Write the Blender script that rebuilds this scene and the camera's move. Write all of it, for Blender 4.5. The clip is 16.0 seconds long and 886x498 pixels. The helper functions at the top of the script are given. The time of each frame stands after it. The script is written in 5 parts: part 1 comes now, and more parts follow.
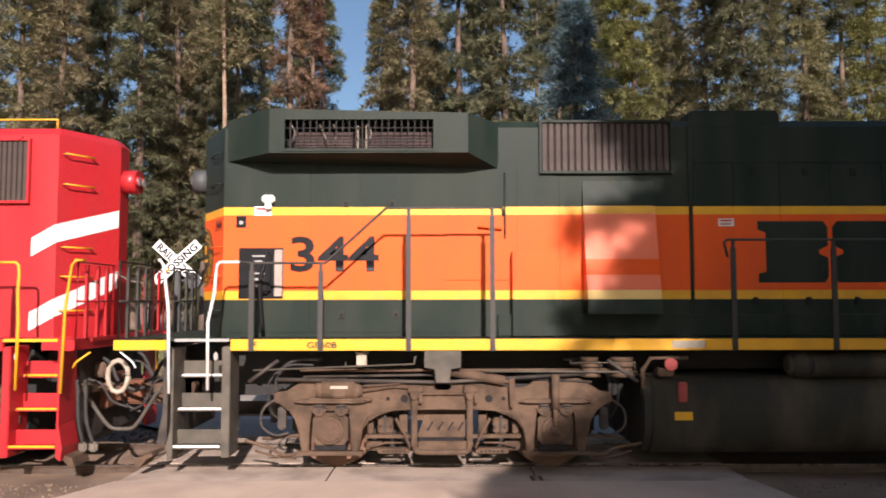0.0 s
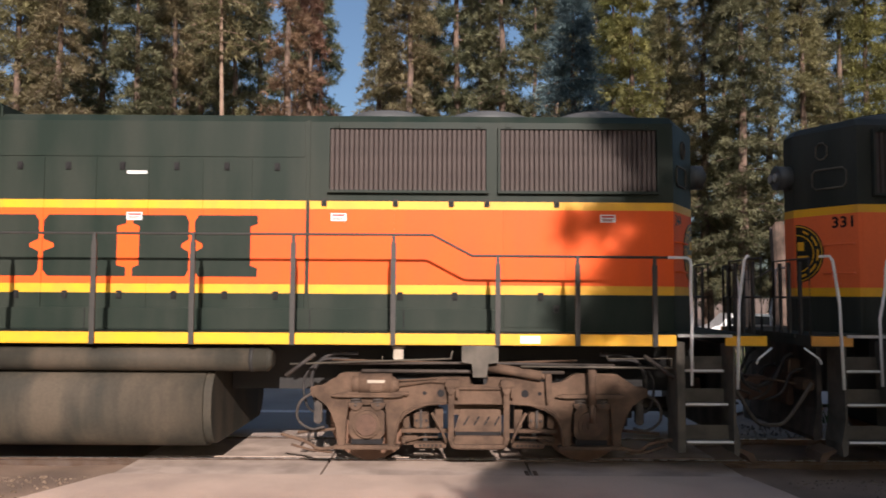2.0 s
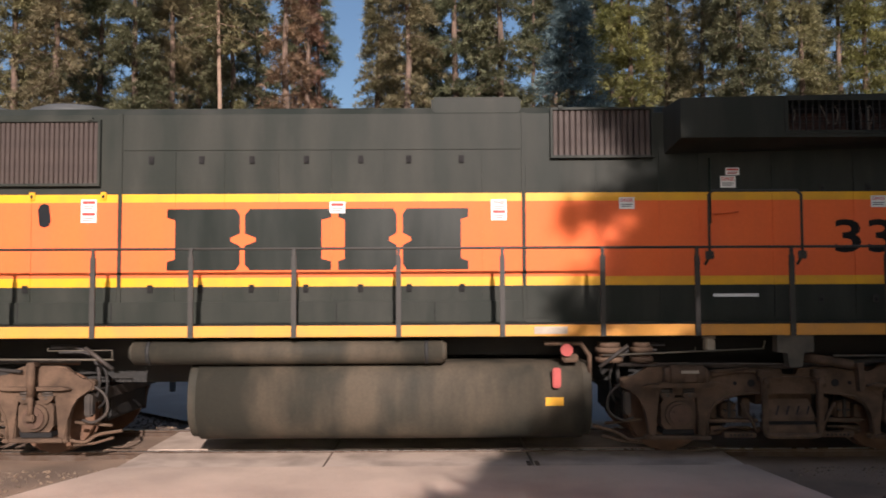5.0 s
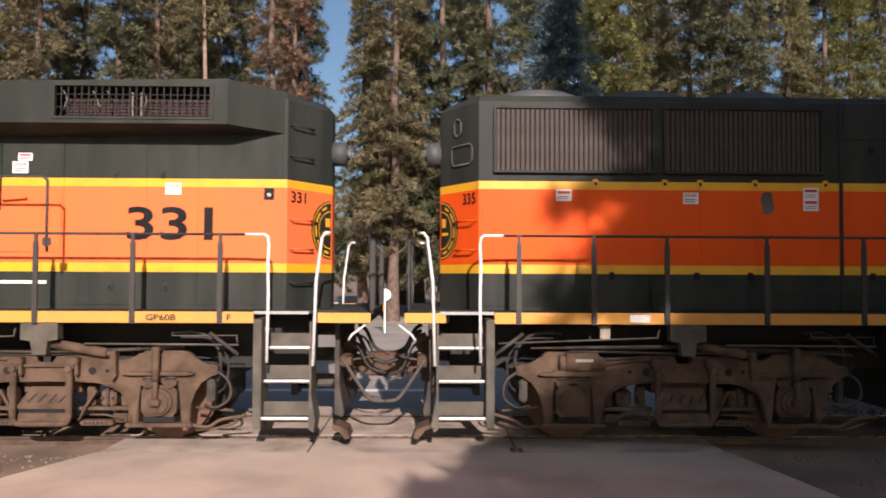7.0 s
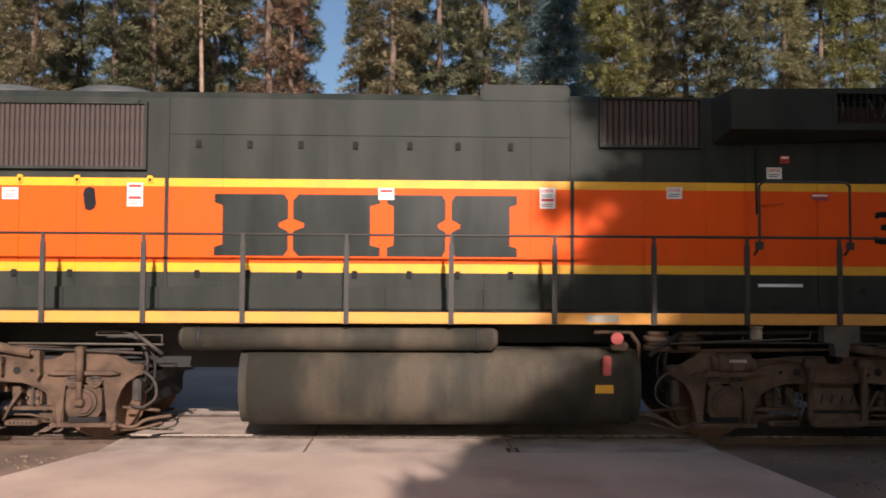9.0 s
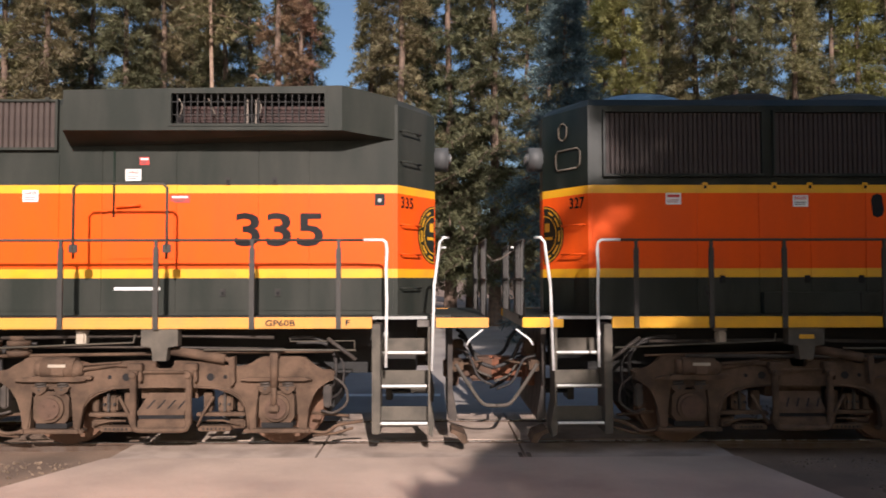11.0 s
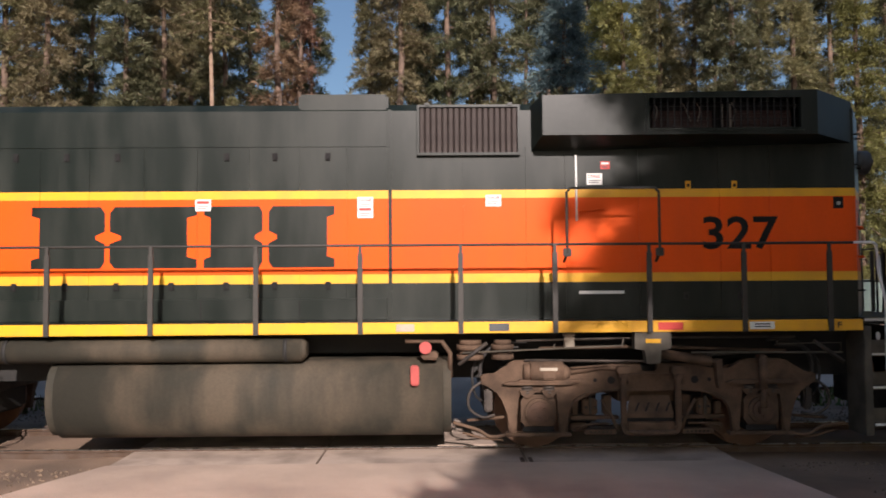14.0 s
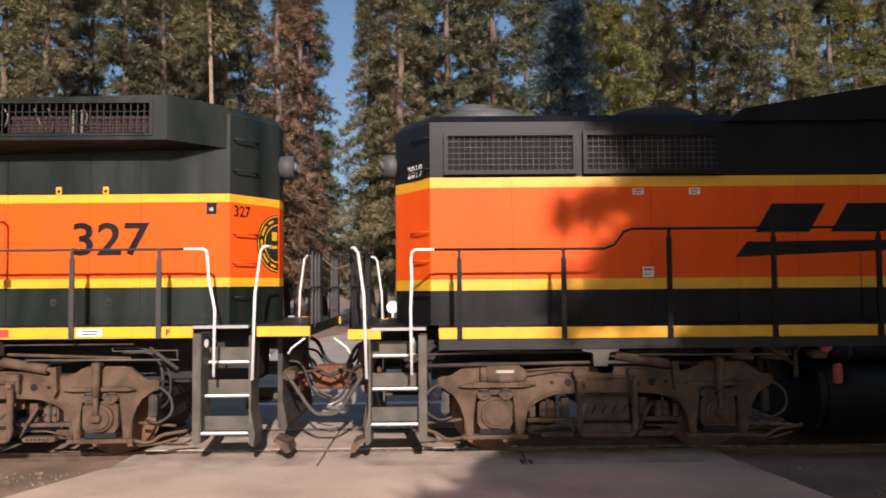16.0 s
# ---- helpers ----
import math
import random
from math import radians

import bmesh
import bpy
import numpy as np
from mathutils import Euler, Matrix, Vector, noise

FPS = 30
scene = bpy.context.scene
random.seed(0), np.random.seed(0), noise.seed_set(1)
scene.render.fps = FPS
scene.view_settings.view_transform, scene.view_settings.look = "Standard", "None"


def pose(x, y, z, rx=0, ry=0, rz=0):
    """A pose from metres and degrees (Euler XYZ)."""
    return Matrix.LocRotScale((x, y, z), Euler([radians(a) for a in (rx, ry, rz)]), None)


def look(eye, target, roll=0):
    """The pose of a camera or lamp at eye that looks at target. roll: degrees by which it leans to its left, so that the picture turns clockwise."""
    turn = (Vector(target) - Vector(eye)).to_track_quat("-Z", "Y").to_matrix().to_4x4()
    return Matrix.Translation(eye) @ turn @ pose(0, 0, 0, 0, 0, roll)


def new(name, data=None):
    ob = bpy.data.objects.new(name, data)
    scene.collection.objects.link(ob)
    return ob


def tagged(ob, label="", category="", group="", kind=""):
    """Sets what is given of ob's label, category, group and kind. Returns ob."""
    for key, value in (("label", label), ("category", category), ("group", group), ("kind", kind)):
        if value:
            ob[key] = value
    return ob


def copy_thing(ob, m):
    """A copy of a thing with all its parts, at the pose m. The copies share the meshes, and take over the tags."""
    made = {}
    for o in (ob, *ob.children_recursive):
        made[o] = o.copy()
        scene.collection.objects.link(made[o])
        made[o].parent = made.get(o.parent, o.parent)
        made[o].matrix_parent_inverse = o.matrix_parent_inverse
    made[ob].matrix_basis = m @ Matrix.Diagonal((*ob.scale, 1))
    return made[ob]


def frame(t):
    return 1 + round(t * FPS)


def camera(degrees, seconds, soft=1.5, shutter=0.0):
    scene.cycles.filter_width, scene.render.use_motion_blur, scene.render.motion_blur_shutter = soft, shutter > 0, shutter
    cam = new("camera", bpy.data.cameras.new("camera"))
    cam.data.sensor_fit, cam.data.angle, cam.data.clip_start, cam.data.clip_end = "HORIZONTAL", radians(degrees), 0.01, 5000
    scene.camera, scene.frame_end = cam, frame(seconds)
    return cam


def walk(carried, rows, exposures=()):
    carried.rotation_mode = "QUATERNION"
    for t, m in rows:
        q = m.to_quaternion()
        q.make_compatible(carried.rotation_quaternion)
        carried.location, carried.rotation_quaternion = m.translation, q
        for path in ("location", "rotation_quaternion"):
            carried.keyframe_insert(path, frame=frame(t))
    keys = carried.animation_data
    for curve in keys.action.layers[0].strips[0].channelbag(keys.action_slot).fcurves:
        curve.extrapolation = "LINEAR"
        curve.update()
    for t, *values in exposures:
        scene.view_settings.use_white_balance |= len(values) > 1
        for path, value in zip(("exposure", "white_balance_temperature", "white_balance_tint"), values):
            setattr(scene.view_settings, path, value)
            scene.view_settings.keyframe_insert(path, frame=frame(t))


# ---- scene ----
cam = camera(59.8, 16.0, 1.7, 0.12)
EYE = 2.10          # eye height over the rail head
TURNS = [  # seconds, yaw, pitch, roll
    (0.0, 0.19, 3.84, 0.10), (0.5, 0.27, 3.64, 0.17), (1.0, 0.16, 3.51, 0.01), (1.5, 0.0, 3.50, -0.10),
    (2.0, -0.10, 3.45, -0.32), (2.5, 0.11, 3.29, -0.13), (3.0, 0.12, 3.08, -0.10), (3.5, 0.14, 3.00, 0.14),
    (4.3, 0.05, 2.9, 0.2), (5.2, -0.1, 2.8, 0.28),
    (6.0, -0.22, 2.66, 0.29), (6.5, -0.44, 2.38, 0.10), (7.0, -1.13, 1.89, -0.27), (7.5, -1.75, 1.89, -0.55),
    (8.0, -1.76, 1.92, -0.61), (8.8, -1.5, 1.9, -0.4), (9.7, -1.0, 1.85, -0.1),
    (10.5, -0.76, 1.87, 0.04), (11.0, -0.61, 2.22, 0.10), (11.5, -0.49, 2.29, 0.09), (12.0, -0.37, 2.35, 0.20),
    (12.5, -0.40, 2.28, 0.21), (13.0, -0.46, 2.35, 0.22), (13.5, -0.59, 2.47, 0.27), (14.0, -0.57, 2.60, 0.40),
    (14.5, -0.52, 2.68, 0.37), (15.0, -0.48, 2.80, 0.46), (15.5, -0.55, 2.78, 0.40), (16.0, -0.58, 2.75, 0.49)]
EXPOSURES = [(0.0, 0.70), (0.6, 0.57), (2.0, 0.52), (3.5, 0.48), (7.0, 0.50), (16.0, 0.43)]
walk(cam, [(t, pose(0, 0, EYE, 90 + p, r, y)) for t, y, p, r in TURNS], EXPOSURES)

# ---- light ----
world = bpy.data.worlds.new("world")
scene.world = world
world.use_nodes = True
wn = world.node_tree
sky = wn.nodes.new("ShaderNodeTexSky")
sky.sky_type, sky.sun_disc = "NISHITA", False
sky.ozone_density, sky.dust_density = 3.0, 2.6
sky.sun_elevation, sky.sun_rotation = radians(25.5), radians(172)
wn.nodes["Background"].inputs["Strength"].default_value = 0.084
wn.links.new(sky.outputs[0], wn.nodes["Background"].inputs["Color"])
sun = new("sun", bpy.data.lights.new("sun", "SUN"))
sun.data.energy, sun.data.angle, sun.data.color = 5.0, radians(0.5), (1.0, 0.86, 0.825)
sun.matrix_world = look((0, 0, 30), (-0.135, 1.0, 30 - 0.48))

# ---- materials ----
def surface(name, base, dark=None, rough=0.6, metal=0.0, grain=6.0, fine=60.0, mix=0.5, bump=0.1, vary=0.0, streak=False, spec=0.5, speck=0.2):
    """A paint, metal or earth with stains at one scale and grain at another."""
    m = bpy.data.materials.new(name)
    m.use_nodes = True
    nt = m.node_tree
    N, K = nt.nodes, nt.links
    bsdf = N["Principled BSDF"]
    co = N.new("ShaderNodeTexCoord")
    mp = N.new("ShaderNodeMapping")
    K.new(co.outputs["Object"], mp.inputs["Vector"])
    if streak:
        mp.inputs["Scale"].default_value = (1.7, 1.7, 0.40)
    big, small = N.new("ShaderNodeTexNoise"), N.new("ShaderNodeTexNoise")
    for tex, s in ((big, grain), (small, fine)):
        tex.inputs["Scale"].default_value, tex.inputs["Detail"].default_value = s, 5.0
        K.new((mp if tex is big else co).outputs[0 if tex is big else 3], tex.inputs["Vector"])
    ramp = N.new("ShaderNodeValToRGB")
    ramp.color_ramp.elements[0].position, ramp.color_ramp.elements[1].position = 0.40, 0.66
    K.new(big.outputs["Fac"], ramp.inputs["Fac"])
    dark = dark or tuple(c * 0.6 for c in base)
    one = N.new("ShaderNodeMix")
    one.data_type = "RGBA"
    one.inputs[6].default_value, one.inputs[7].default_value = (*base, 1), (*dark, 1)
    amount = N.new("ShaderNodeMath")
    amount.operation, amount.inputs[1].default_value = "MULTIPLY", mix
    K.new(ramp.outputs["Color"], amount.inputs[0])
    K.new(amount.outputs[0], one.inputs[0])
    hsv = N.new("ShaderNodeHueSaturation")
    K.new(one.outputs[2], hsv.inputs["Color"])
    val = N.new("ShaderNodeMapRange")
    val.inputs["To Min"].default_value, val.inputs["To Max"].default_value = 1 - speck, 1 + speck
    K.new(small.outputs["Fac"], val.inputs["Value"])
    if vary:
        info = N.new("ShaderNodeObjectInfo")
        geo = N.new("ShaderNodeNewGeometry")
        add = N.new("ShaderNodeMath")
        add.operation = "ADD"
        r2 = N.new("ShaderNodeMapRange")
        r2.inputs["To Min"].default_value, r2.inputs["To Max"].default_value = -vary, vary
        K.new(geo.outputs["Random Per Island"], r2.inputs["Value"])
        K.new(val.outputs[0], add.inputs[0])
        K.new(r2.outputs[0], add.inputs[1])
        K.new(add.outputs[0], hsv.inputs["Value"])
        r3 = N.new("ShaderNodeMapRange")
        r3.inputs["To Min"].default_value, r3.inputs["To Max"].default_value = 0.5 - vary * 0.05, 0.5 + vary * 0.05
        K.new(info.outputs["Random"], r3.inputs["Value"])
        K.new(r3.outputs[0], hsv.inputs["Hue"])
    else:
        K.new(val.outputs[0], hsv.inputs["Value"])
    K.new(hsv.outputs["Color"], bsdf.inputs["Base Color"])
    rr = N.new("ShaderNodeMapRange")
    rr.inputs["To Min"].default_value, rr.inputs["To Max"].default_value = max(0.05, rough - 0.12), min(1.0, rough + 0.12)
    K.new(big.outputs["Fac"], rr.inputs["Value"])
    K.new(rr.outputs[0], bsdf.inputs["Roughness"])
    bsdf.inputs["Metallic"].default_value = metal
    bsdf.inputs["Specular IOR Level"].default_value = spec
    if bump:
        b = N.new("ShaderNodeBump")
        b.inputs["Strength"].default_value, b.inputs["Distance"].default_value = bump, 0.02
        K.new(small.outputs["Fac"], b.inputs["Height"])
        K.new(b.outputs[0], bsdf.inputs["Normal"])
    return m


ORANGE = surface("orange_paint", (0.82, 0.097, 0.008), (0.60, 0.080, 0.018), 0.45, grain=1.5, fine=25, mix=0.4, bump=0.02, streak=True, spec=0.15, speck=0.05)
ORANGE2 = surface("faded_orange_paint", (0.82, 0.165, 0.070), (0.72, 0.18, 0.10), 0.55, grain=1.2, fine=20, bump=0.02, streak=True, speck=0.05)
ORANGE3 = surface("weathered_orange_paint", (0.82, 0.114, 0.020), (0.66, 0.100, 0.032), 0.5, grain=1.5, fine=25, mix=0.5, bump=0.02, streak=True, spec=0.15, speck=0.05)
ORANGE4 = surface("sun_bleached_orange_paint", (0.84, 0.165, 0.048), (0.74, 0.150, 0.058), 0.55, grain=1.2, fine=25, mix=0.6, bump=0.02, streak=True, spec=0.15, speck=0.06)
YELLOW = surface("yellow_paint", (0.78, 0.40, 0.015), (0.55, 0.27, 0.04), 0.45, grain=4, fine=40, mix=0.4, bump=0.02, speck=0.05)
PALEYELLOW = surface("faded_yellow_paint", (0.80, 0.55, 0.18), (0.66, 0.42, 0.12), 0.6, grain=4, fine=40, mix=0.5, bump=0.02, speck=0.05)
EDGE2 = surface("dusty_edge_paint", (0.66, 0.30, 0.045), (0.50, 0.24, 0.07), 0.6, grain=3, fine=40, mix=0.6, bump=0.03, speck=0.1)
GREEN = surface("dark_green_paint", (0.0075, 0.012, 0.0095), (0.026, 0.030, 0.025), 0.38, grain=1.6, fine=25, mix=0.75, bump=0.03, streak=True, spec=0.3, speck=0.08)
GREEN2 = surface("dusty_green_paint", (0.015, 0.0245, 0.018), (0.036, 0.0415, 0.032), 0.5, grain=1.2, fine=25, mix=0.7, bump=0.03, streak=True, spec=0.15, speck=0.08)
GREEN3 = surface("dusty_dark_green_paint", (0.024, 0.028, 0.023), (0.052, 0.052, 0.044), 0.55, grain=1.3, fine=25, mix=0.7, bump=0.03, streak=True, spec=0.15, speck=0.08)
BLACK = surface("black_paint", (0.007, 0.007, 0.008), (0.017, 0.017, 0.018), 0.4, grain=2, fine=30, mix=0.5, bump=0.03, streak=True, spec=0.2, speck=0.08)
RED = surface("red_paint", (0.43, 0.018, 0.024), (0.34, 0.03, 0.03), 0.4, grain=1.6, fine=25, mix=0.4, bump=0.02, streak=True)
WHITE = surface("white_paint", (0.80, 0.80, 0.77), (0.55, 0.53, 0.48), 0.5, grain=5, fine=50, mix=0.3, bump=0.02)
LABELRED = surface("label_red", (0.60, 0.05, 0.04), None, 0.5, mix=0.2, bump=0)
GRIME = surface("brake_dust_steel", (0.126, 0.081, 0.054), (0.046, 0.032, 0.023), 0.88, grain=3.5, fine=45, mix=0.75, bump=0.3, spec=0.2)
RUSTCAP = surface("rusty_bearing_cap", (0.108, 0.066, 0.047), (0.060, 0.040, 0.030), 0.85, grain=6, fine=50, mix=0.6, bump=0.2, spec=0.2)
GRIME2 = surface("oily_steel", (0.060, 0.047, 0.037), (0.014, 0.012, 0.011), 0.7, grain=4, fine=45, mix=0.8, bump=0.2)
UNDER = surface("underframe_black", (0.014, 0.014, 0.013), (0.035, 0.03, 0.025), 0.75, grain=3, fine=40, mix=0.6, bump=0.15)
RUST = surface("rusty_coupler_steel", (0.19, 0.070, 0.034), (0.09, 0.04, 0.024), 0.85, grain=5, fine=50, mix=0.7, bump=0.25)
TANK = surface("dusty_tank_paint", (0.036, 0.034, 0.026), (0.098, 0.078, 0.055), 0.75, grain=1.4, fine=30, mix=0.8, bump=0.06, streak=True, spec=0.2)
LOUVRE = surface("brown_louvre_steel", (0.054, 0.037, 0.030), (0.032, 0.023, 0.019), 0.7, grain=3, fine=40, mix=0.6, bump=0.1)
RESISTOR = surface("brown_resistor_grid", (0.042, 0.016, 0.012), (0.020, 0.010, 0.008), 0.7, grain=6, fine=40, mix=0.6, bump=0.1)
LOUVRE2 = surface("dark_louvre_steel", (0.034, 0.022, 0.018), (0.020, 0.014, 0.012), 0.7, grain=3, fine=40, mix=0.6, bump=0.1)
MESH = surface("galvanised_mesh", (0.20, 0.17, 0.14), (0.10, 0.08, 0.065), 0.6, 0.4, bump=0)
# near-black: shade painted into openings, also black of latches and seams
DARK = surface("hollow_shade_and_black", (0.010, 0.009, 0.009), None, 0.9, bump=0)
HOSE = surface("dusty_grey_hose", (0.085, 0.072, 0.058), (0.04, 0.035, 0.030), 0.8, grain=8, bump=0.1)
RUBBER = surface("rubber_hose", (0.022, 0.021, 0.020), (0.06, 0.05, 0.045), 0.7, grain=8, bump=0.1)
STEEL = surface("worn_wheel_steel", (0.16, 0.085, 0.05), (0.08, 0.05, 0.035), 0.6, 0.3, grain=5, bump=0.1)
RAILM = surface("rail_steel", (0.10, 0.065, 0.045), (0.16, 0.13, 0.11), 0.5, 0.5, grain=6, bump=0.1)
RAILTOP = surface("polished_rail_head", (0.45, 0.43, 0.41), None, 0.28, 0.9, bump=0.02)
GLASS = surface("dark_window", (0.02, 0.022, 0.025), None, 0.12, bump=0)
LENS = surface("lamp_lens", (0.45, 0.45, 0.43), (0.3, 0.3, 0.29), 0.25, 0.2, bump=0)
STAIR = surface("dusty_step_steel", (0.10, 0.085, 0.064), (0.040, 0.037, 0.029), 0.7, grain=4, mix=0.7, bump=0.1)
POST = surface("dusty_black_post", (0.030, 0.028, 0.024), (0.055, 0.048, 0.040), 0.6, grain=6, mix=0.5, bump=0.05)
FANM = surface("fan_grey", (0.07, 0.075, 0.075), (0.035, 0.035, 0.035), 0.6, grain=4, bump=0.05)
FANBLUE = surface("fan_blue", (0.16, 0.30, 0.46), (0.10, 0.18, 0.28), 0.5, grain=4, bump=0.05)
ASPHALT = surface("worn_road", (0.55, 0.42, 0.33), (0.37, 0.28, 0.22), 0.9, grain=0.7, fine=110, mix=0.9, bump=0.35, speck=0.32)
FARROAD = surface("far_road", (0.36, 0.32, 0.28), (0.26, 0.23, 0.20), 0.9, grain=0.5, fine=100, mix=0.8, bump=0.2)
PANEL = surface("crossing_concrete", (0.47, 0.37, 0.30), (0.28, 0.22, 0.175), 0.9, grain=2.0, fine=120, mix=0.9, bump=0.25)
BALLAST = surface("ballast_stone", (0.19, 0.128, 0.088), (0.10, 0.068, 0.048), 0.95, grain=3, fine=60, mix=0.8, bump=0.5, vary=0.35)
SOIL = surface("gravel_soil", (0.27, 0.185, 0.128), (0.15, 0.103, 0.072), 0.95, grain=0.9, fine=60, mix=0.9, bump=0.6)
GRASSM = surface("grass_blades", (0.075, 0.11, 0.03), (0.13, 0.13, 0.05), 0.8, grain=0.6, fine=8, mix=0.8, bump=0, vary=0.4)
BARK = surface("conifer_bark", (0.17, 0.115, 0.085), (0.075, 0.055, 0.042), 0.95, grain=4, fine=40, mix=0.8, bump=0.6)
BAREBARK = surface("bare_trunk", (0.29, 0.20, 0.14), (0.17, 0.11, 0.078), 0.9, grain=3, fine=40, mix=0.7, bump=0.4)


def needles(name, base, dark, vary=0.35):
    m = surface(name, base, dark, 0.65, grain=0.5, fine=6, mix=0.9, bump=0, vary=vary, spec=0.25)
    nt = m.node_tree
    tr = nt.nodes.new("ShaderNodeBsdfTranslucent")
    mixer = nt.nodes.new("ShaderNodeMixShader")
    mixer.inputs[0].default_value = 0.4
    bsdf = nt.nodes["Principled BSDF"]
    src = bsdf.inputs["Base Color"].links[0].from_socket
    nt.links.new(src, tr.inputs["Color"])
    nt.links.new(bsdf.outputs[0], mixer.inputs[1])
    nt.links.new(tr.outputs[0], mixer.inputs[2])
    nt.links.new(mixer.outputs[0], nt.nodes["Material Output"].inputs["Surface"])
    return m


OLIVE = needles("olive_needles", (0.282, 0.25, 0.135), (0.147, 0.137, 0.078))
FOREST = needles("green_needles", (0.188, 0.19, 0.105), (0.098, 0.104, 0.060))
YELLOWN = needles("yellow_green_needles", (0.26, 0.245, 0.09), (0.14, 0.14, 0.055))
BLUEN = needles("blue_spruce_needles", (0.15, 0.21, 0.22), (0.08, 0.115, 0.13))
DEADN = needles("dead_red_needles", (0.275, 0.168, 0.112), (0.165, 0.10, 0.07))


# ---- mesh helpers ----
def box(bm, x0, x1, y0, y1, z0, z1, bevel=0.0, mi=0):
    r = bmesh.ops.create_cube(bm, size=1.0)
    vs = r["verts"]
    for v in vs:
        v.co = Vector(((x0 + x1) / 2 + v.co.x * (x1 - x0), (y0 + y1) / 2 + v.co.y * (y1 - y0), (z0 + z1) / 2 + v.co.z * (z1 - z0)))
    fs = {f for v in vs for f in v.link_faces}
    for f in fs:
        f.material_index = mi
    if bevel:
        es = list({e for v in vs for e in v.link_edges})
        bmesh.ops.bevel(bm, geom=es, offset=bevel, segments=2, affect="EDGES", clamp_overlap=True)


def prism(bm, outline, a, b, plane="xz", mi=0):
    """An outline in one plane, pushed from a to b along the third axis."""
    def put(p, q, w):
        return {"xz": (p, w, q), "xy": (p, q, w), "yz": (w, p, q)}[plane]
    lo = [bm.verts.new(put(p, q, a)) for p, q in outline]
    hi = [bm.verts.new(put(p, q, b)) for p, q in outline]
    n = len(lo)
    fs = [bm.faces.new(lo), bm.faces.new(hi[::-1])]
    for i in range(n):
        fs.append(bm.faces.new((lo[i], hi[i], hi[(i + 1) % n], lo[(i + 1) % n])))
    for f in fs:
        f.material_index = mi
    return fs


def cyl(bm, c, axis, r, length, seg=16, r2=None, mi=0):
    m = {"x": pose(*c, 0, 90, 0), "y": pose(*c, 90, 0, 0), "z": pose(*c)}[axis]
    res = bmesh.ops.create_cone(bm, cap_ends=True, segments=seg, radius1=r, radius2=r if r2 is None else r2, depth=length, matrix=m)
    for f in {f for v in res["verts"] for f in v.link_faces}:
        f.material_index = mi
        f.smooth = len(f.verts) == 4


def tube(bm, pts, r, seg=8, mi=0):
    """A round bar along points, with corners as given."""
    pts = [Vector(p) for p in pts]
    rings = []
    for i, p in enumerate(pts):
        a = (pts[i] - pts[i - 1]).normalized() if i else (pts[1] - pts[0]).normalized()
        b = (pts[i + 1] - pts[i]).normalized() if i < len(pts) - 1 else a
        d = (a + b).normalized()
        s = d.cross(Vector((0.13, 0.31, 0.94)) if abs(d.z) < 0.9 else Vector((0.2, 0.97, 0.1))).normalized()
        u = d.cross(s)
        rings.append([bm.verts.new(p + r * (math.cos(k * math.tau / seg) * s + math.sin(k * math.tau / seg) * u)) for k in range(seg)])
    for r0, r1 in zip(rings, rings[1:]):
        for k in range(seg):
            f = bm.faces.new((r0[k], r0[(k + 1) % seg], r1[(k + 1) % seg], r1[k]))
            f.smooth, f.material_index = True, mi
    for cap in (rings[0][::-1], rings[-1]):
        bm.faces.new(cap).material_index = mi


def curve_pts(pts, n=6):
    """A smooth line through the points."""
    P = [Vector(p) for p in pts]
    P = [2 * P[0] - P[1]] + P + [2 * P[-1] - P[-2]]
    out = []
    for i in range(1, len(P) - 2):
        for k in range(n):
            t = k / n
            a, b, c, d = P[i - 1:i + 3]
            out.append(0.5 * ((2 * b) + (c - a) * t + (2 * a - 5 * b + 4 * c - d) * t * t + (3 * b - a - 3 * c + d) * t ** 3))
    return out + [P[-2]]


def mesh_of(bm, name, mats):
    bmesh.ops.recalc_face_normals(bm, faces=bm.faces)
    me = bpy.data.meshes.new(name)
    bm.to_mesh(me)
    bm.free()
    for m in (mats if isinstance(mats, (list, tuple)) else [mats]):
        me.materials.append(m)
    return me


def part(name, bm, material, parent, label="", at=None):
    ob = new(name, mesh_of(bm, name, material) if isinstance(bm, bmesh.types.BMesh) else bm)
    ob.parent = parent
    if at is not None:
        ob.matrix_basis = at
    return tagged(ob, label)


def thing(name, label, category, at, group="", kind=""):
    ob = new(name)
    ob.empty_display_size = 0.2
    ob.matrix_basis = at
    return tagged(ob, label, category, group, kind)


def lettering(name, text, width, height, material, parent, at, label="", shear=0.0, bold=0.018):
    """Raised letters of the given width and height, their lower left corner at the pose, facing -y."""
    cu = bpy.data.curves.new(name, "FONT")
    cu.body, cu.extrude, cu.shear, cu.resolution_u = text, 0.0, shear, 3
    cu.offset = bold
    tmp = bpy.data.objects.new(name, cu)
    me = bpy.data.meshes.new_from_object(tmp)
    bpy.data.objects.remove(tmp)
    xs, ys = [v.co.x for v in me.vertices], [v.co.y for v in me.vertices]
    x0, y0, sx, sy = min(xs), min(ys), width / (max(xs) - min(xs)), height / (max(ys) - min(ys))
    for v in me.vertices:
        v.co = ((v.co.x - x0) * sx, 0, (v.co.y - y0) * sy)
    me.materials.clear()
    me.materials.append(material)
    ob = new(name, me)
    ob.parent, ob.matrix_basis = parent, at
    return tagged(ob, label)

# ---- locomotives ----
TRACK = 10.82       # distance of the track's middle line from the eye
HALF = 0.92         # half width of the hood
DECK = 1.52         # half width of the walkway


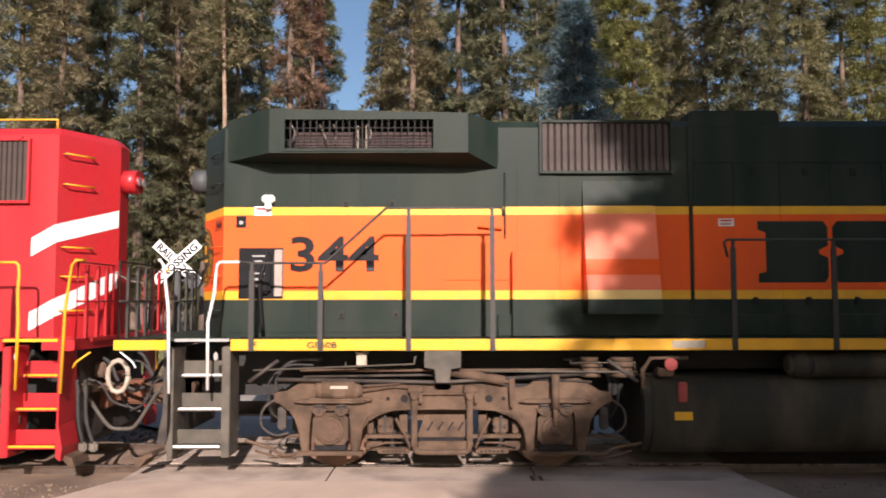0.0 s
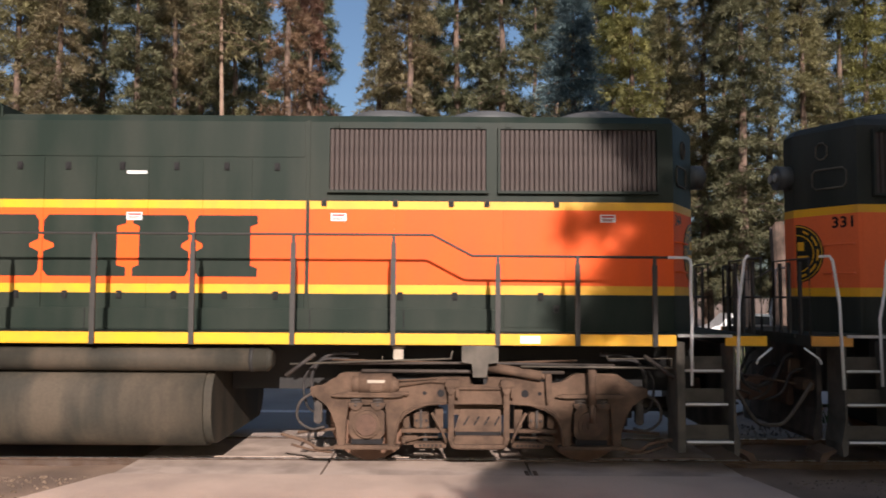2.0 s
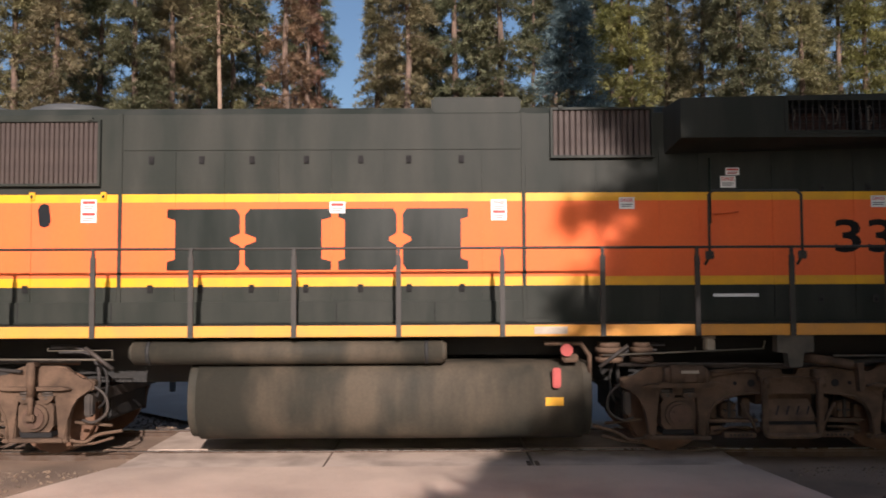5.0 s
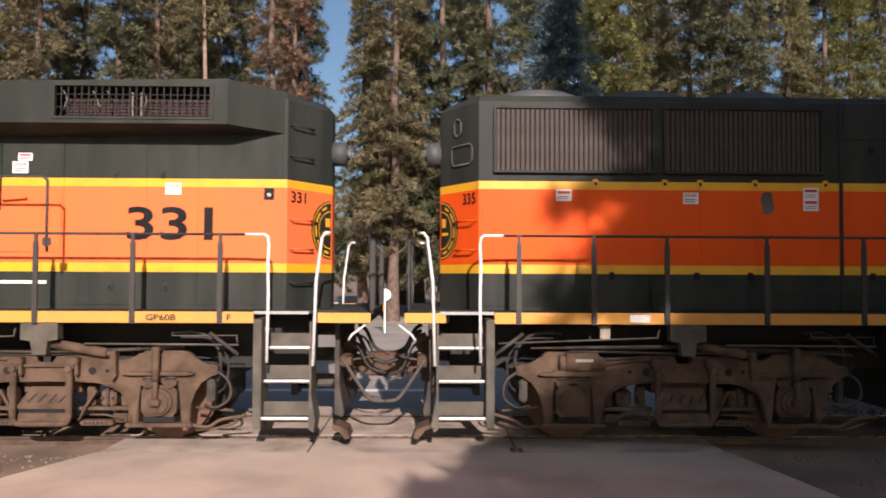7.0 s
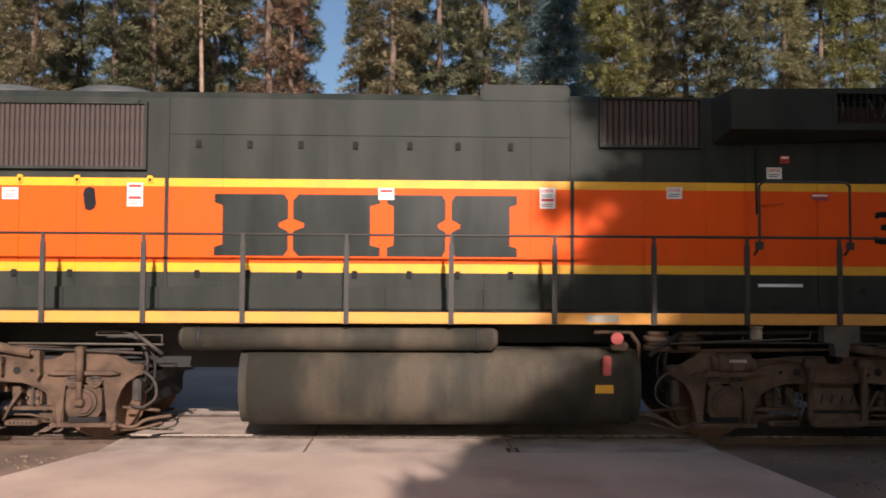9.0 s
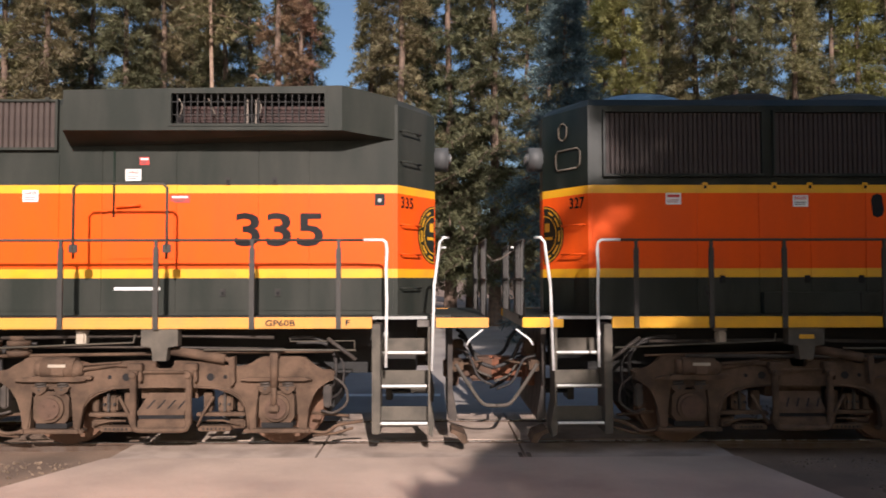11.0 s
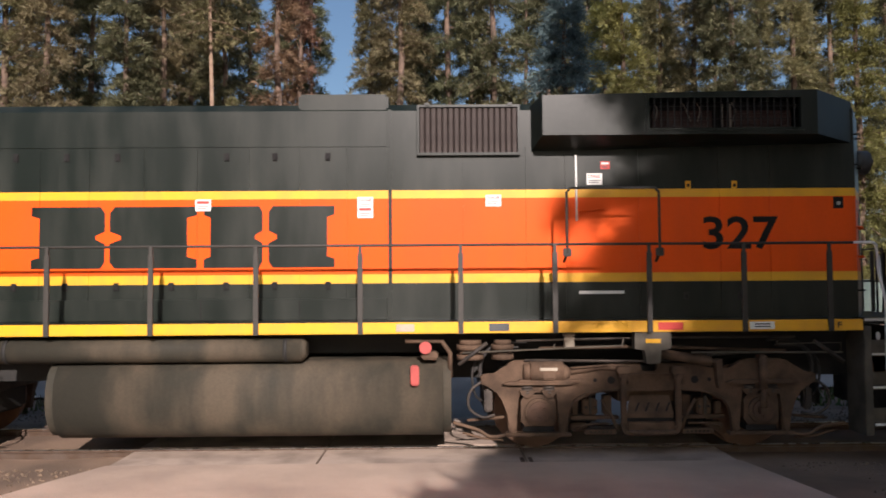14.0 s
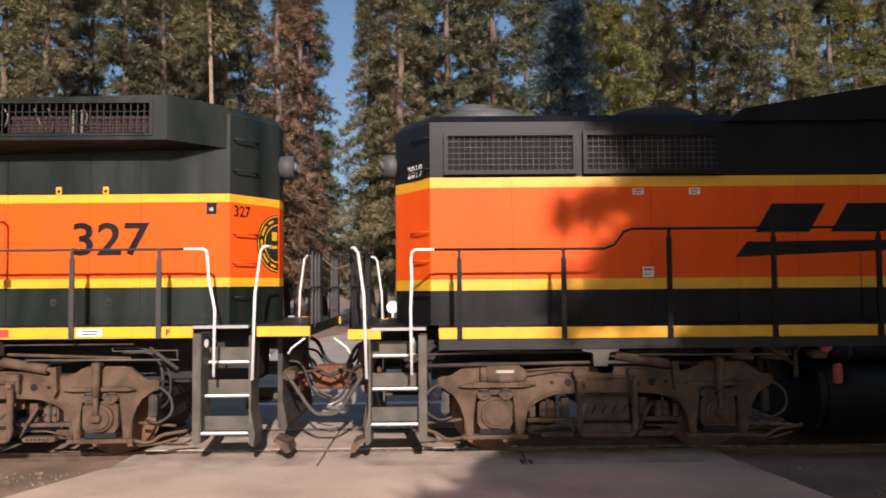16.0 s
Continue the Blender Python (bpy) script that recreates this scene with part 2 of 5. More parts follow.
class Scheme:
    def __init__(self, upper, band, lower, stripe, edge, post, frame_paint, ends, zs, louvre=None):
        self.upper, self.band, self.lower, self.stripe, self.edge = upper, band, lower, stripe, edge
        self.post, self.frame_paint, self.ends, self.zs, self.louvre = post, frame_paint, ends, zs, louvre or LOUVRE


HERITAGE = Scheme(GREEN, ORANGE, GREEN, YELLOW, YELLOW, POST, UNDER, WHITE, (2.115, 2.23, 3.204, 3.31), LOUVRE2)
HERITAGE_FADED = Scheme(GREEN3, ORANGE4, GREEN3, YELLOW, EDGE2, POST, UNDER, WHITE, (2.115, 2.23, 3.204, 3.31))
HERITAGE_DUSTY = Scheme(GREEN3, ORANGE, GREEN3, YELLOW, EDGE2, POST, UNDER, WHITE, (2.115, 2.23, 3.204, 3.31))
HERITAGE_OLD = Scheme(GREEN2, ORANGE3, GREEN2, YELLOW, YELLOW, POST, UNDER, WHITE, (2.115, 2.23, 3.204, 3.31))
NEWER = Scheme(BLACK, ORANGE, BLACK, YELLOW, YELLOW, BLACK, UNDER, WHITE, (2.04, 2.18, 3.364, 3.50))
REDS = Scheme(RED, RED, RED, RED, RED, RED, RED, YELLOW, (2.115, 2.23, 3.204, 3.31))


def layers(bm, outline, z0, z1, zs, plan=True):
    """An upright body in painted bands: slots 0 lower, 1 stripe, 2 band, 3 upper."""
    cuts = [z0] + [z for z in zs if z0 < z < z1] + [z1]
    rings = [[bm.verts.new((x, y, z)) for x, y in outline] for z in cuts]
    n = len(outline)
    slot = lambda m: 0 if m < zs[0] else 1 if m < zs[1] else 2 if m < zs[2] else 1 if m < zs[3] else 3
    for (a, lo), (b, hi) in zip(zip(cuts, rings), zip(cuts[1:], rings[1:])):
        for i in range(n):
            bm.faces.new((lo[i], lo[(i + 1) % n], hi[(i + 1) % n], hi[i])).material_index = slot((a + b) / 2)
    bm.faces.new(rings[0][::-1]).material_index = slot(z0 + .01)
    if plan:
        bm.faces.new(rings[-1]).material_index = slot(z1 - .01)
    return rings[-1]


def hood(loco, s, x0, x1, top, roof_steps=()):
    """The long body with cut corners at both ends and a bevelled roof edge."""
    e, c = 0.48, 0.78
    plan = [(x0, -HALF), (x1, -HALF), (x1 + e, -HALF + c), (x1 + e, HALF - c), (x1, HALF), (x0, HALF), (x0 - e, HALF - c), (x0 - e, -HALF + c)]
    bm = bmesh.new()
    lo = layers(bm, plan, 1.60, top - 0.10, s.zs, False)
    b = 0.10
    inner = [(x0 + .03, -HALF + b), (x1 - .03, -HALF + b), (x1 + e - b, -HALF + c + .04), (x1 + e - b, HALF - c - .04), (x1 - .03, HALF - b), (x0 + .03, HALF - b), (x0 - e + b, HALF - c - .04), (x0 - e + b, -HALF + c + .04)]
    hi = [bm.verts.new((x, y, top)) for x, y in inner]
    for i in range(8):
        bm.faces.new((lo[i], lo[(i + 1) % 8], hi[(i + 1) % 8], hi[i])).material_index = 3
    bm.faces.new(hi).material_index = 3
    for a, bb, h in roof_steps:
        b2 = bmesh.new()
        box(b2, a, bb, -HALF + 0.02, HALF - 0.02, top - 0.15, top + h, 0.03)
        part("roof_hatch", b2, s.upper, loco)
    return part("hood", bm, [s.lower, s.stripe, s.band, s.upper], loco)


def panels(loco, s, cuts, z0, z1, name="hood_door", gap=0.009, proud=0.010):
    for a, b in zip(cuts, cuts[1:]):
        bm = bmesh.new()
        layers(bm, [(a + gap, -HALF - proud), (b - gap, -HALF - proud), (b - gap, -HALF + 0.004), (a + gap, -HALF + 0.004)], z0, z1, s.zs)
        part(name, bm, [s.lower, s.stripe, s.band, s.upper], loco)


def radiator(loco, s, x0, x1, z0, z1, n=26):
    """A louvred intake of upright slats in a frame."""
    y = -HALF
    # near-black backing: the shade between the slats is put into its colour
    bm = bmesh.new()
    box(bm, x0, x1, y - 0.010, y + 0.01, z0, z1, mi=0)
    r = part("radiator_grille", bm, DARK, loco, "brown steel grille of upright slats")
    bm = bmesh.new()
    for a, b, c, d in ((x0 - .03, x1 + .03, z1, z1 + .03), (x0 - .03, x1 + .03, z0 - .035, z0), (x0 - .03, x0, z0, z1), (x1, x1 + .03, z0, z1)):
        box(bm, a, b, y - 0.06, y + 0.005, c, d)
    part("grille_frame", bm, s.upper, r)
    w = (x1 - x0) / n
    bm = bmesh.new()
    prism(bm, [(-0.49 * w, -0.012), (-0.34 * w, -0.036), (0.28 * w, -0.036), (0.45 * w, -0.012)], z0, z1 - 0.006, "xy")
    me = mesh_of(bm, "slat", s.louvre)
    for i in range(n):
        part("slat", me, None, r, at=pose(x0 + (i + 0.5) * w, y, 0))
    for px in (x0 + 0.10, x1 - 0.10):
        bm = bmesh.new()
        box(bm, px - .03, px + .03, y - 0.075, y - .01, z1 + .012, z1 + .055, 0.006)
        part("grille_hook", bm, s.upper, r)


def wire_grille(loco, s, x0, x1, z0, z1, y, nx, nz):
    # near-black backing sheet paints the unlit interior behind the wires
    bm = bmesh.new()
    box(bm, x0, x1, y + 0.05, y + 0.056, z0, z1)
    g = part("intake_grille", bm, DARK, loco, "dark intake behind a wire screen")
    bm = bmesh.new()
    for i in range(nx + 1):
        x = x0 + (x1 - x0) * i / nx
        box(bm, x - .0028, x + .0028, y - 0.004, y + 0.006, z0, z1)
    for i in range(nz + 1):
        z = z0 + (z1 - z0) * i / nz
        box(bm, x0, x1, y - 0.002, y + 0.004, z - .0028, z + .0028)
    part("wire_screen", bm, STAIR, g)
    bm = bmesh.new()
    t = 0.05
    for a, b, c, d in ((x0 - t, x1 + t, z1, z1 + t), (x0 - t, x1 + t, z0 - t, z0), (x0 - t, x0, z0, z1), (x1, x1 + t, z0, z1)):
        box(bm, a, b, y - 0.012, y + 0.062, c, d)
    part("grille_frame", bm, s.upper, g)
    return g


def walkway(loco, s, x0, x1, top=1.645, edge=0.14, skirt=0.0):
    bm = bmesh.new()
    box(bm, x0, x1, -DECK + 0.012, DECK - 0.012, top - 0.05, top, 0.008)
    part("walkway", bm, s.lower, loco)
    bm = bmesh.new()
    box(bm, x0, x1, -DECK, -DECK + 0.05, top - edge, top - 0.004, 0.006)
    part("sill_edge", bm, s.edge, loco, "bright painted walkway edge")
    if skirt:
        bm = bmesh.new()
        box(bm, x0, x1, -DECK + 0.004, -DECK + 0.06, top - edge - skirt, top - edge - 0.003)
        part("sill_skirt", bm, s.frame_paint, loco)
    bm = bmesh.new()
    box(bm, x0, x1, -.80, .80, top - 0.42, top - 0.055)
    box(bm, x0 - .5, x1 + .5, -0.45, 0.45, 0.85, top - 0.07)
    part("underframe", bm, UNDER, loco)


def post_mesh(s, z0, z1):
    bm = bmesh.new()
    prism(bm, [(-.030, z0), (.030, z0), (.030, z1 - .12), (.018, z1 - .10), (.018, z1 - .03), (.036, z1), (-.036, z1), (-.018, z1 - .03), (-.018, z1 - .10), (-.030, z1 - .12)], -0.014, 0.014)
    cyl(bm, (0, -0.018, z0 + .05), "y", 0.012, 0.01, 8)
    return mesh_of(bm, "handrail_post", s.post)


def rails(loco, s, runs, posts, foot=1.50):
    """Handrail bars as runs of points (x, z), and posts as (x, top height)."""
    for run in runs:
        bm = bmesh.new()
        tube(bm, [(x, -DECK - 0.005, z) for x, z in run], 0.017)
        part("handrail", bm, s.post, loco)
    cache = {}
    for x, h in posts:
        if h not in cache:
            cache[h] = post_mesh(s, foot, h)
        part("handrail_post", cache[h], None, loco, at=pose(x, -DECK - 0.018, 0))


def steps(loco, s, side, x_in, h_rail=2.57, deck=1.645, treads=(1.19, 0.797, 0.374), tread_mat=None, kink=.19):
    """A stairwell at one end; side is +1 or -1 along the body, x_in its inner plate."""
    tread_mat = tread_mat or s.ends
    for face in (-1, 1):
        y0, y1 = sorted((face * DECK, face * (DECK - 0.42)))
        g = -1 if face < 0 else 1
        bm = bmesh.new()
        a, b = sorted((x_in, x_in + side * 0.10))
        box(bm, a, b, y0, y1, 0.24, deck - 0.09, 0.01)
        o0, o1 = x_in + side * 0.675, x_in + side * 0.70
        prism(bm, [(o0, deck - .12), (o1, deck - .12), (o1, 0.62), (o1 + side * .05, 0.36), (o1 + side * .03, .20), (o0, .24)], y0, y1)
        st = part("stairwell", bm, STAIR if s.lower is not RED else RED, loco, "steel step well with open treads")
        xa, xb = sorted((x_in + side * .10, o0))
        back = [.30, .16, .0, .0] if len(treads) == 3 else [.34, .20, .08, .0]
        for k, z in enumerate(treads):
            ye = face * (DECK - back[k])
            yi = face * (DECK - .40)
            bm = bmesh.new()
            box(bm, xa, xb, min(ye, yi), max(ye, yi), z - .03, z)
            tr = part("step", bm, STAIR if s.lower is not RED else RED, st)
            bm = bmesh.new()
            box(bm, xa + .01, xb - .01, ye - .012, ye + .012, z - .014, z + .012, 0.004)
            part("step_edge", bm, tread_mat, tr, "white anti-slip edge")
            bm = bmesh.new()
            yr = face * (DECK - back[k - 1 if k else 0] - (.03 if k else .08))
            box(bm, xa, xb, yr - .008, yr + .008, z + .002, z + .17)
            part("riser", bm, STAIR if s.lower is not RED else RED, tr)
        bm = bmesh.new()
        ye = face * (DECK + 0.004)
        box(bm, min(x_in, o0) + .01, max(x_in, o0) - .01, ye - .012, ye + .012, deck - .03, deck + .006)
        part("step_edge", bm, LENS if tread_mat is WHITE else tread_mat, st)
        yy = face * (DECK + .02)
        if face < 0:
            bm = bmesh.new()
            prism(bm, [(x_in + side * .17 + .026 * math.cos(k * math.tau / 14), 1.44 + .05 * math.sin(k * math.tau / 14)) for k in range(14)], -DECK - .012, -DECK)
            part("marker_disc", bm, LENS, st)
        bm = bmesh.new()
        p = [(x_in - side * .10, yy, h_rail), (x_in + side * .13, yy, h_rail), (x_in + side * .17, yy, h_rail - .03), (x_in + side * .18, yy, h_rail - .12), (x_in + side * (.12 + kink * .28), yy, h_rail - .36),
             (x_in + side * kink, yy, h_rail - .72), (x_in + side * (kink - .01), yy, 1.04)]
        tube(bm, p, 0.018)
        part("grab_rail", bm, s.ends, loco, "white painted grab rail" if s.ends is WHITE else "yellow painted grab rail")
        bm = bmesh.new()
        xo = o1 + side * .02
        p = [(xo + side * .20, yy - face * .12, h_rail + .03), (xo + side * .14, yy, h_rail + .03), (xo + side * .10, yy, h_rail - .03), (xo + side * .03, yy, h_rail - .55), (xo, yy, 1.0)]
        tube(bm, p, 0.018)
        part("grab_rail", bm, s.ends, loco, "white painted grab rail" if s.ends is WHITE else "yellow painted grab rail")


def end_gear(loco, s, side, deck=1.645, off=0.0, tip=0.0):
    """Platform, pilot, coupler, hoses and railing at one end."""
    X = lambda u: side * (u + off)
    def bx(bm, u0, u1, *r, **k):
        a, b = sorted((X(u0), X(u1)))
        box(bm, a, b, *r, **k)
    bm = bmesh.new()
    bx(bm, 7.7, 8.64 + tip, -1.05, 1.05, deck - .05, deck - .003)
    bx(bm, 8.45, 8.62 + tip, -DECK, DECK, deck - .14, deck - .005)
    part("end_platform", bm, s.lower, loco)
    bm = bmesh.new()
    bx(bm, 8.25, 8.645 + tip, -DECK - .004, -DECK + .02, deck - .13, deck - .012)
    part("platform_edge", bm, s.edge, loco)
    bm = bmesh.new()
    bx(bm, 8.25, 8.645 + tip, DECK - .02, DECK, deck - .13, deck - .012)
    part("platform_edge", bm, s.edge, loco)
    bm = bmesh.new()
    prism(bm, [(X(8.40), .34), (X(8.50), .30), (X(8.52), .36), (X(8.46), .70), (X(8.46), deck - .15), (X(8.40), deck - .15)], -1.02, 1.02)
    part("pilot_plate", bm, GRIME2, loco)
    bm = bmesh.new()
    bx(bm, 8.35, 8.80, -.11, .11, .74, .98, bevel=.02)
    bx(bm, 8.72, 9.02, -.20, .12, .70, 1.02, bevel=.03)
    bx(bm, 8.95, 9.14, .04, .20, .68, 1.02, bevel=.03)
    bx(bm, 8.40, 8.56, -.38, .38, .66, 1.12, bevel=.02)
    cp = part("coupler", bm, RUST if s is NEWER or s is REDS or loco.name.endswith("004") else RUSTCAP, loco, "rusty cast steel coupler")
    bm = bmesh.new()
    tube(bm, [(X(8.55), -.75, .98), (X(8.86), -.62, 1.02), (X(8.86), -.3, .96)], .016)
    part("cut_lever", bm, GRIME, cp)
    rnd = random.Random(int(7 + side * 3 + loco.matrix_basis.translation.x * 10))
    for k in range(4):
        y = -.80 + .45 * k + rnd.uniform(-.04, .04)
        drop = rnd.uniform(.34, .52)
        bm = bmesh.new()
        z = rnd.uniform(1.0, 1.25)
        tube(bm, curve_pts([(X(8.50), y, z), (X(8.66), y + .02, z - .06), (X(8.80), y + .03, z - drop * .75), (X(9.0), y * .9, z - drop)], 5), .018, 7)
        part("air_hose", bm, HOSE if k == 1 else RUBBER, loco)
    bm = bmesh.new()
    tube(bm, curve_pts([(X(8.50), -.98, 1.02), (X(8.64), -.98, .80), (X(8.84), -.94, .52), (X(9.02), -.92, .48)], 6), .025, 8)
    part("brake_hose", bm, HOSE, loco, "thick dusty brake hose")
    bm = bmesh.new()
    bx(bm, 8.46, 8.60, -.98, -.62, .92, 1.06, bevel=.02)
    part("valve_box", bm, GRIME, loco)
    bm = bmesh.new()
    bx(bm, 8.46, 8.62, -.60, -.44, 1.10, 1.30, bevel=.02)
    part("jumper_socket", bm, GRIME, loco)
    bm = bmesh.new()
    prism(bm, [(X(8.44), .28), (X(8.60), .22), (X(8.64), .12), (X(8.58), .10), (X(8.50), .20), (X(8.42), .24)], -1.42, -1.02)
    part("pilot_foot", bm, GRIME, loco)
    if s is REDS:
        for dx in (.0, .10):
            bm = bmesh.new()
            tube(bm, curve_pts([(X(8.50 + dx), -1.12, 1.12), (X(8.53 + dx), -1.16, .98), (X(8.55 + dx), -1.16, .62), (X(8.60 + dx * 1.3), -1.14, .34)], 5), .024, 8)
            hs = part("hanging_hose", bm, RUBBER, loco, "air hose hanging straight down")
            bm = bmesh.new()
            bx(bm, 8.56 + dx * 1.3, 8.66 + dx * 1.3, -1.18, -1.10, .24, .36, bevel=.02)
            part("hose_end", bm, MESH, hs)
        bm = bmesh.new()
        ring = [(X(8.98 + .13 * math.cos(k * math.tau / 12)), -1.05, 1.16 + .20 * math.sin(k * math.tau / 12)) for k in range(13)]
        tube(bm, ring, .032, 8)
        part("coiled_cable", bm, surface_cream(), loco, "beige cable hung in a loop")
    for y in (-.55, .62):
        bm = bmesh.new()
        tube(bm, curve_pts([(X(8.55), y, 1.36), (X(8.66), y, 1.28), (X(8.80), y, 1.02), (X(9.015), y, .92)], 5), .028, 7)
        part("jumper_cable", bm, RUBBER, loco)
    for y0, y1 in ((-DECK + .08, -.42), (.42, DECK - .08)):
        bm = bmesh.new()
        tube(bm, [(X(8.62 + tip), y0, deck), (X(8.62 + tip), y0, 2.58), (X(8.62 + tip), y1, 2.58), (X(8.62 + tip), y1, deck)], .017)
        tube(bm, [(X(8.62 + tip), y0, 2.10), (X(8.62 + tip), y1, 2.10)], .014)
        part("end_railing", bm, s.post if s is not REDS else RED, loco)
        bm = bmesh.new()
        for k in (0.25, 0.55, 0.8):
            y = y0 + (y1 - y0) * k
            bx(bm, 8.605 + tip, 8.635 + tip, y - .03, y + .03, deck, 2.55)
        part("railing_stanchion", bm, s.post, loco)
    bm = bmesh.new()
    tube(bm, curve_pts([(X(8.62 + tip), -.42, 2.50), (X(8.82 + tip * .7), -.35, 2.38), (X(9.01), -.3, 2.34)], 5), .010, 6)
    part("safety_chain", bm, MESH, loco)
    bm = bmesh.new()
    tube(bm, [(X(8.82), -DECK + .04, 1.49), (X(8.66), -DECK + .02, 1.37), (X(8.62), -DECK + .02, 1.30)], .012)
    part("pilot_handle", bm, s.ends, loco, "short white grab handle")


def hood_end(loco, s, side, hx, number, small_mat, badge=True, irons=True):
    """Lamp housing, grab irons and badge on one end face."""
    X = lambda u: side * u
    face = abs(hx) + 0.48
    bm = bmesh.new()
    cyl(bm, (X(face + .09), 0, 3.78), "x", .17, .20, 16)
    cyl(bm, (X(face + .20), -.07, 3.78), "x", .075, .04, 12)
    cyl(bm, (X(face + .20), .09, 3.78), "x", .075, .04, 12)
    h = part("headlight", bm, RED if s is REDS else FANM, loco)
    bm = bmesh.new()
    for y in (-.07, .09):
        cyl(bm, (X(face + .222), y, 3.78), "x", .06, .01, 12)
    part("lens", bm, LENS, h)
    m = Vector((X(abs(hx) + .13), -HALF + .22, 0))
    out = Vector((side * .852, -.524, 0)).normalized()
    along = Vector((side * .524, .852, 0)).normalized()
    if not irons:
        # outlines of the number board and of a small hatch above it
        at_u = lambda u, z: Vector((X(abs(hx)), -HALF, z)) + along * u + out * .012
        for u0, u1, z0, z1 in ((.14, .62, 3.56, 3.82), (.40, .56, 3.96, 4.18)):
            c = .05
            loop = [(u0 + c, z0), (u1 - c, z0), (u1, z0 + c), (u1, z1 - c), (u1 - c, z1), (u0 + c, z1), (u0, z1 - c), (u0, z0 + c), (u0 + c, z0)]
            bm = bmesh.new()
            tube(bm, [at_u(u, z) for u, z in loop], .013, 6)
            part("hatch_rim", bm, STAIR, loco)
    for z, mt in ((2.42, 0), (2.80, 0), (3.62, 1), (4.02, 1), (1.98, 1)) if irons else ((2.42, 0), (2.80, 0)):
        p = m + Vector((0, 0, z))
        bm = bmesh.new()
        tube(bm, [p - along * .2, p - along * .2 + out * .07, p + along * .2 + out * .07, p + along * .2], .012, 6)
        part("grab_iron", bm, YELLOW if s is REDS else s.upper if mt else s.band, loco)
    if badge:
        bm = bmesh.new()
        corner = Vector((X(abs(hx)), -HALF, 0))
        def at(u, z, lift):
            q = corner + along * u + out * lift
            return (q.x, q.y, z)
        arc = [(.88 + math.cos(math.pi / 2 + k * math.pi / 20) * .40, 2.70 + math.sin(math.pi / 2 + k * math.pi / 20) * .40) for k in range(21)]
        lo, hi = [bm.verts.new(at(u, z, .0)) for u, z in arc], [bm.verts.new(at(u, z, .008)) for u, z in arc]
        bm.faces.new(hi)
        for k in range(20):
            bm.faces.new((lo[k], lo[k + 1], hi[k + 1], hi[k]))
        b = part("badge", bm, GREEN, loco, "round dark green badge with yellow markings")
        bm = bmesh.new()
        for r0, r1, k0, k1 in ((.37, .385, 0, 20), (.25, .265, 0, 20), (.305, .335, 2, 4), (.305, .335, 5, 8), (.305, .335, 9, 12), (.305, .335, 13, 16), (.305, .335, 17, 19)):
            for k in range(k0, k1):
                q = []
                for r, kk in ((r0, k), (r0, k + 1), (r1, k + 1), (r1, k)):
                    a = math.pi / 2 + kk * math.pi / 20
                    q.append(bm.verts.new(at(.88 + math.cos(a) * r, 2.70 + math.sin(a) * r, .011)))
                bm.faces.new(q)
        for u0, u1, z0, z1 in ((.70, .86, 2.63, 2.67), (.76, .86, 2.74, 2.86)):
            bm.faces.new([bm.verts.new(at(u, z, .011)) for u, z in ((u0, z0), (u1, z0), (u1, z1), (u0, z1))])
        part("badge_marking", bm, YELLOW, b)
    if number:
        ang = 47 if side > 0 else -47
        base = Vector((X(abs(hx)) if side > 0 else X(abs(hx) + .48), -HALF if side > 0 else -HALF + .78, 0))
        d = Vector((.524, .852, 0)) if side > 0 else Vector((.524, -.852, 0))
        p = base + d * (.07 if side > 0 else .56) + out * .006
        lettering("road_number", number, .29, .15, small_mat, loco, pose(p.x, p.y, 3.02 if s is not NEWER else 3.40, 0, 0, math.degrees(math.atan2(d.y, d.x))))


def fuel_tank(loco, x0, x1, z0=0.22, z1=1.17, mat=None):
    w = 1.42
    bm = bmesh.new()
    rim = [(-w + .34 - .34 * math.sin(k * math.pi / 20), z0 + .48 - .48 * math.cos(k * math.pi / 20)) for k in range(11)]
    rim += [(-w + .26 - .26 * math.cos(k * math.pi / 16), z1 - .40 + .40 * math.sin(k * math.pi / 16)) for k in range(1, 9)]
    sec = rim + [(-y, z) for y, z in reversed(rim)]
    for f in prism(bm, sec, x0 + .10, x1 - .10, "yz")[2:]:
        f.smooth = True
    part("fuel_tank", bm, mat or TANK, loco)
    sec2 = [(y * .985, z0 + .03 + (z - z0) * .955) for y, z in sec]
    for a, b in ((x0, x0 + .097), (x1 - .097, x1)):
        bm = bmesh.new()
        prism(bm, sec2, a, b, "yz")
        part("tank_end", bm, mat or TANK, loco)


def air_tube(loco, x0, x1, z=1.315, y=-1.30, r=.155, mat=None):
    bm = bmesh.new()
    cyl(bm, ((x0 + x1) / 2, y, z), "x", r, x1 - x0 - .12, 20)
    cyl(bm, (x0 + .03, y, z), "x", r * .6, .06, 20, r)
    cyl(bm, (x1 - .03, y, z), "x", r, .06, 20, r * .6)
    a = part("air_reservoir", bm, mat or TANK, loco, "long cylindrical air tank")
    for x in (x0 + .25, x1 - .25):
        bm = bmesh.new()
        cyl(bm, (x, y, z), "x", r + .008, .05, 20)
        part("reservoir_strap", bm, UNDER, a)


_small = {}


def surface_cream():
    if "c" not in _small:
        _small["c"] = surface("dusty_cream_paint", (0.42, 0.36, 0.28), None, 0.7)
    return _small["c"]


def surface_red():
    if "r" not in _small:
        _small["r"] = surface("safety_red_paint", (0.42, 0.07, 0.06), None, 0.5)
    return _small["r"]


def mirrored(pts):
    return pts + [(-x, z) for x, z in reversed(pts)]


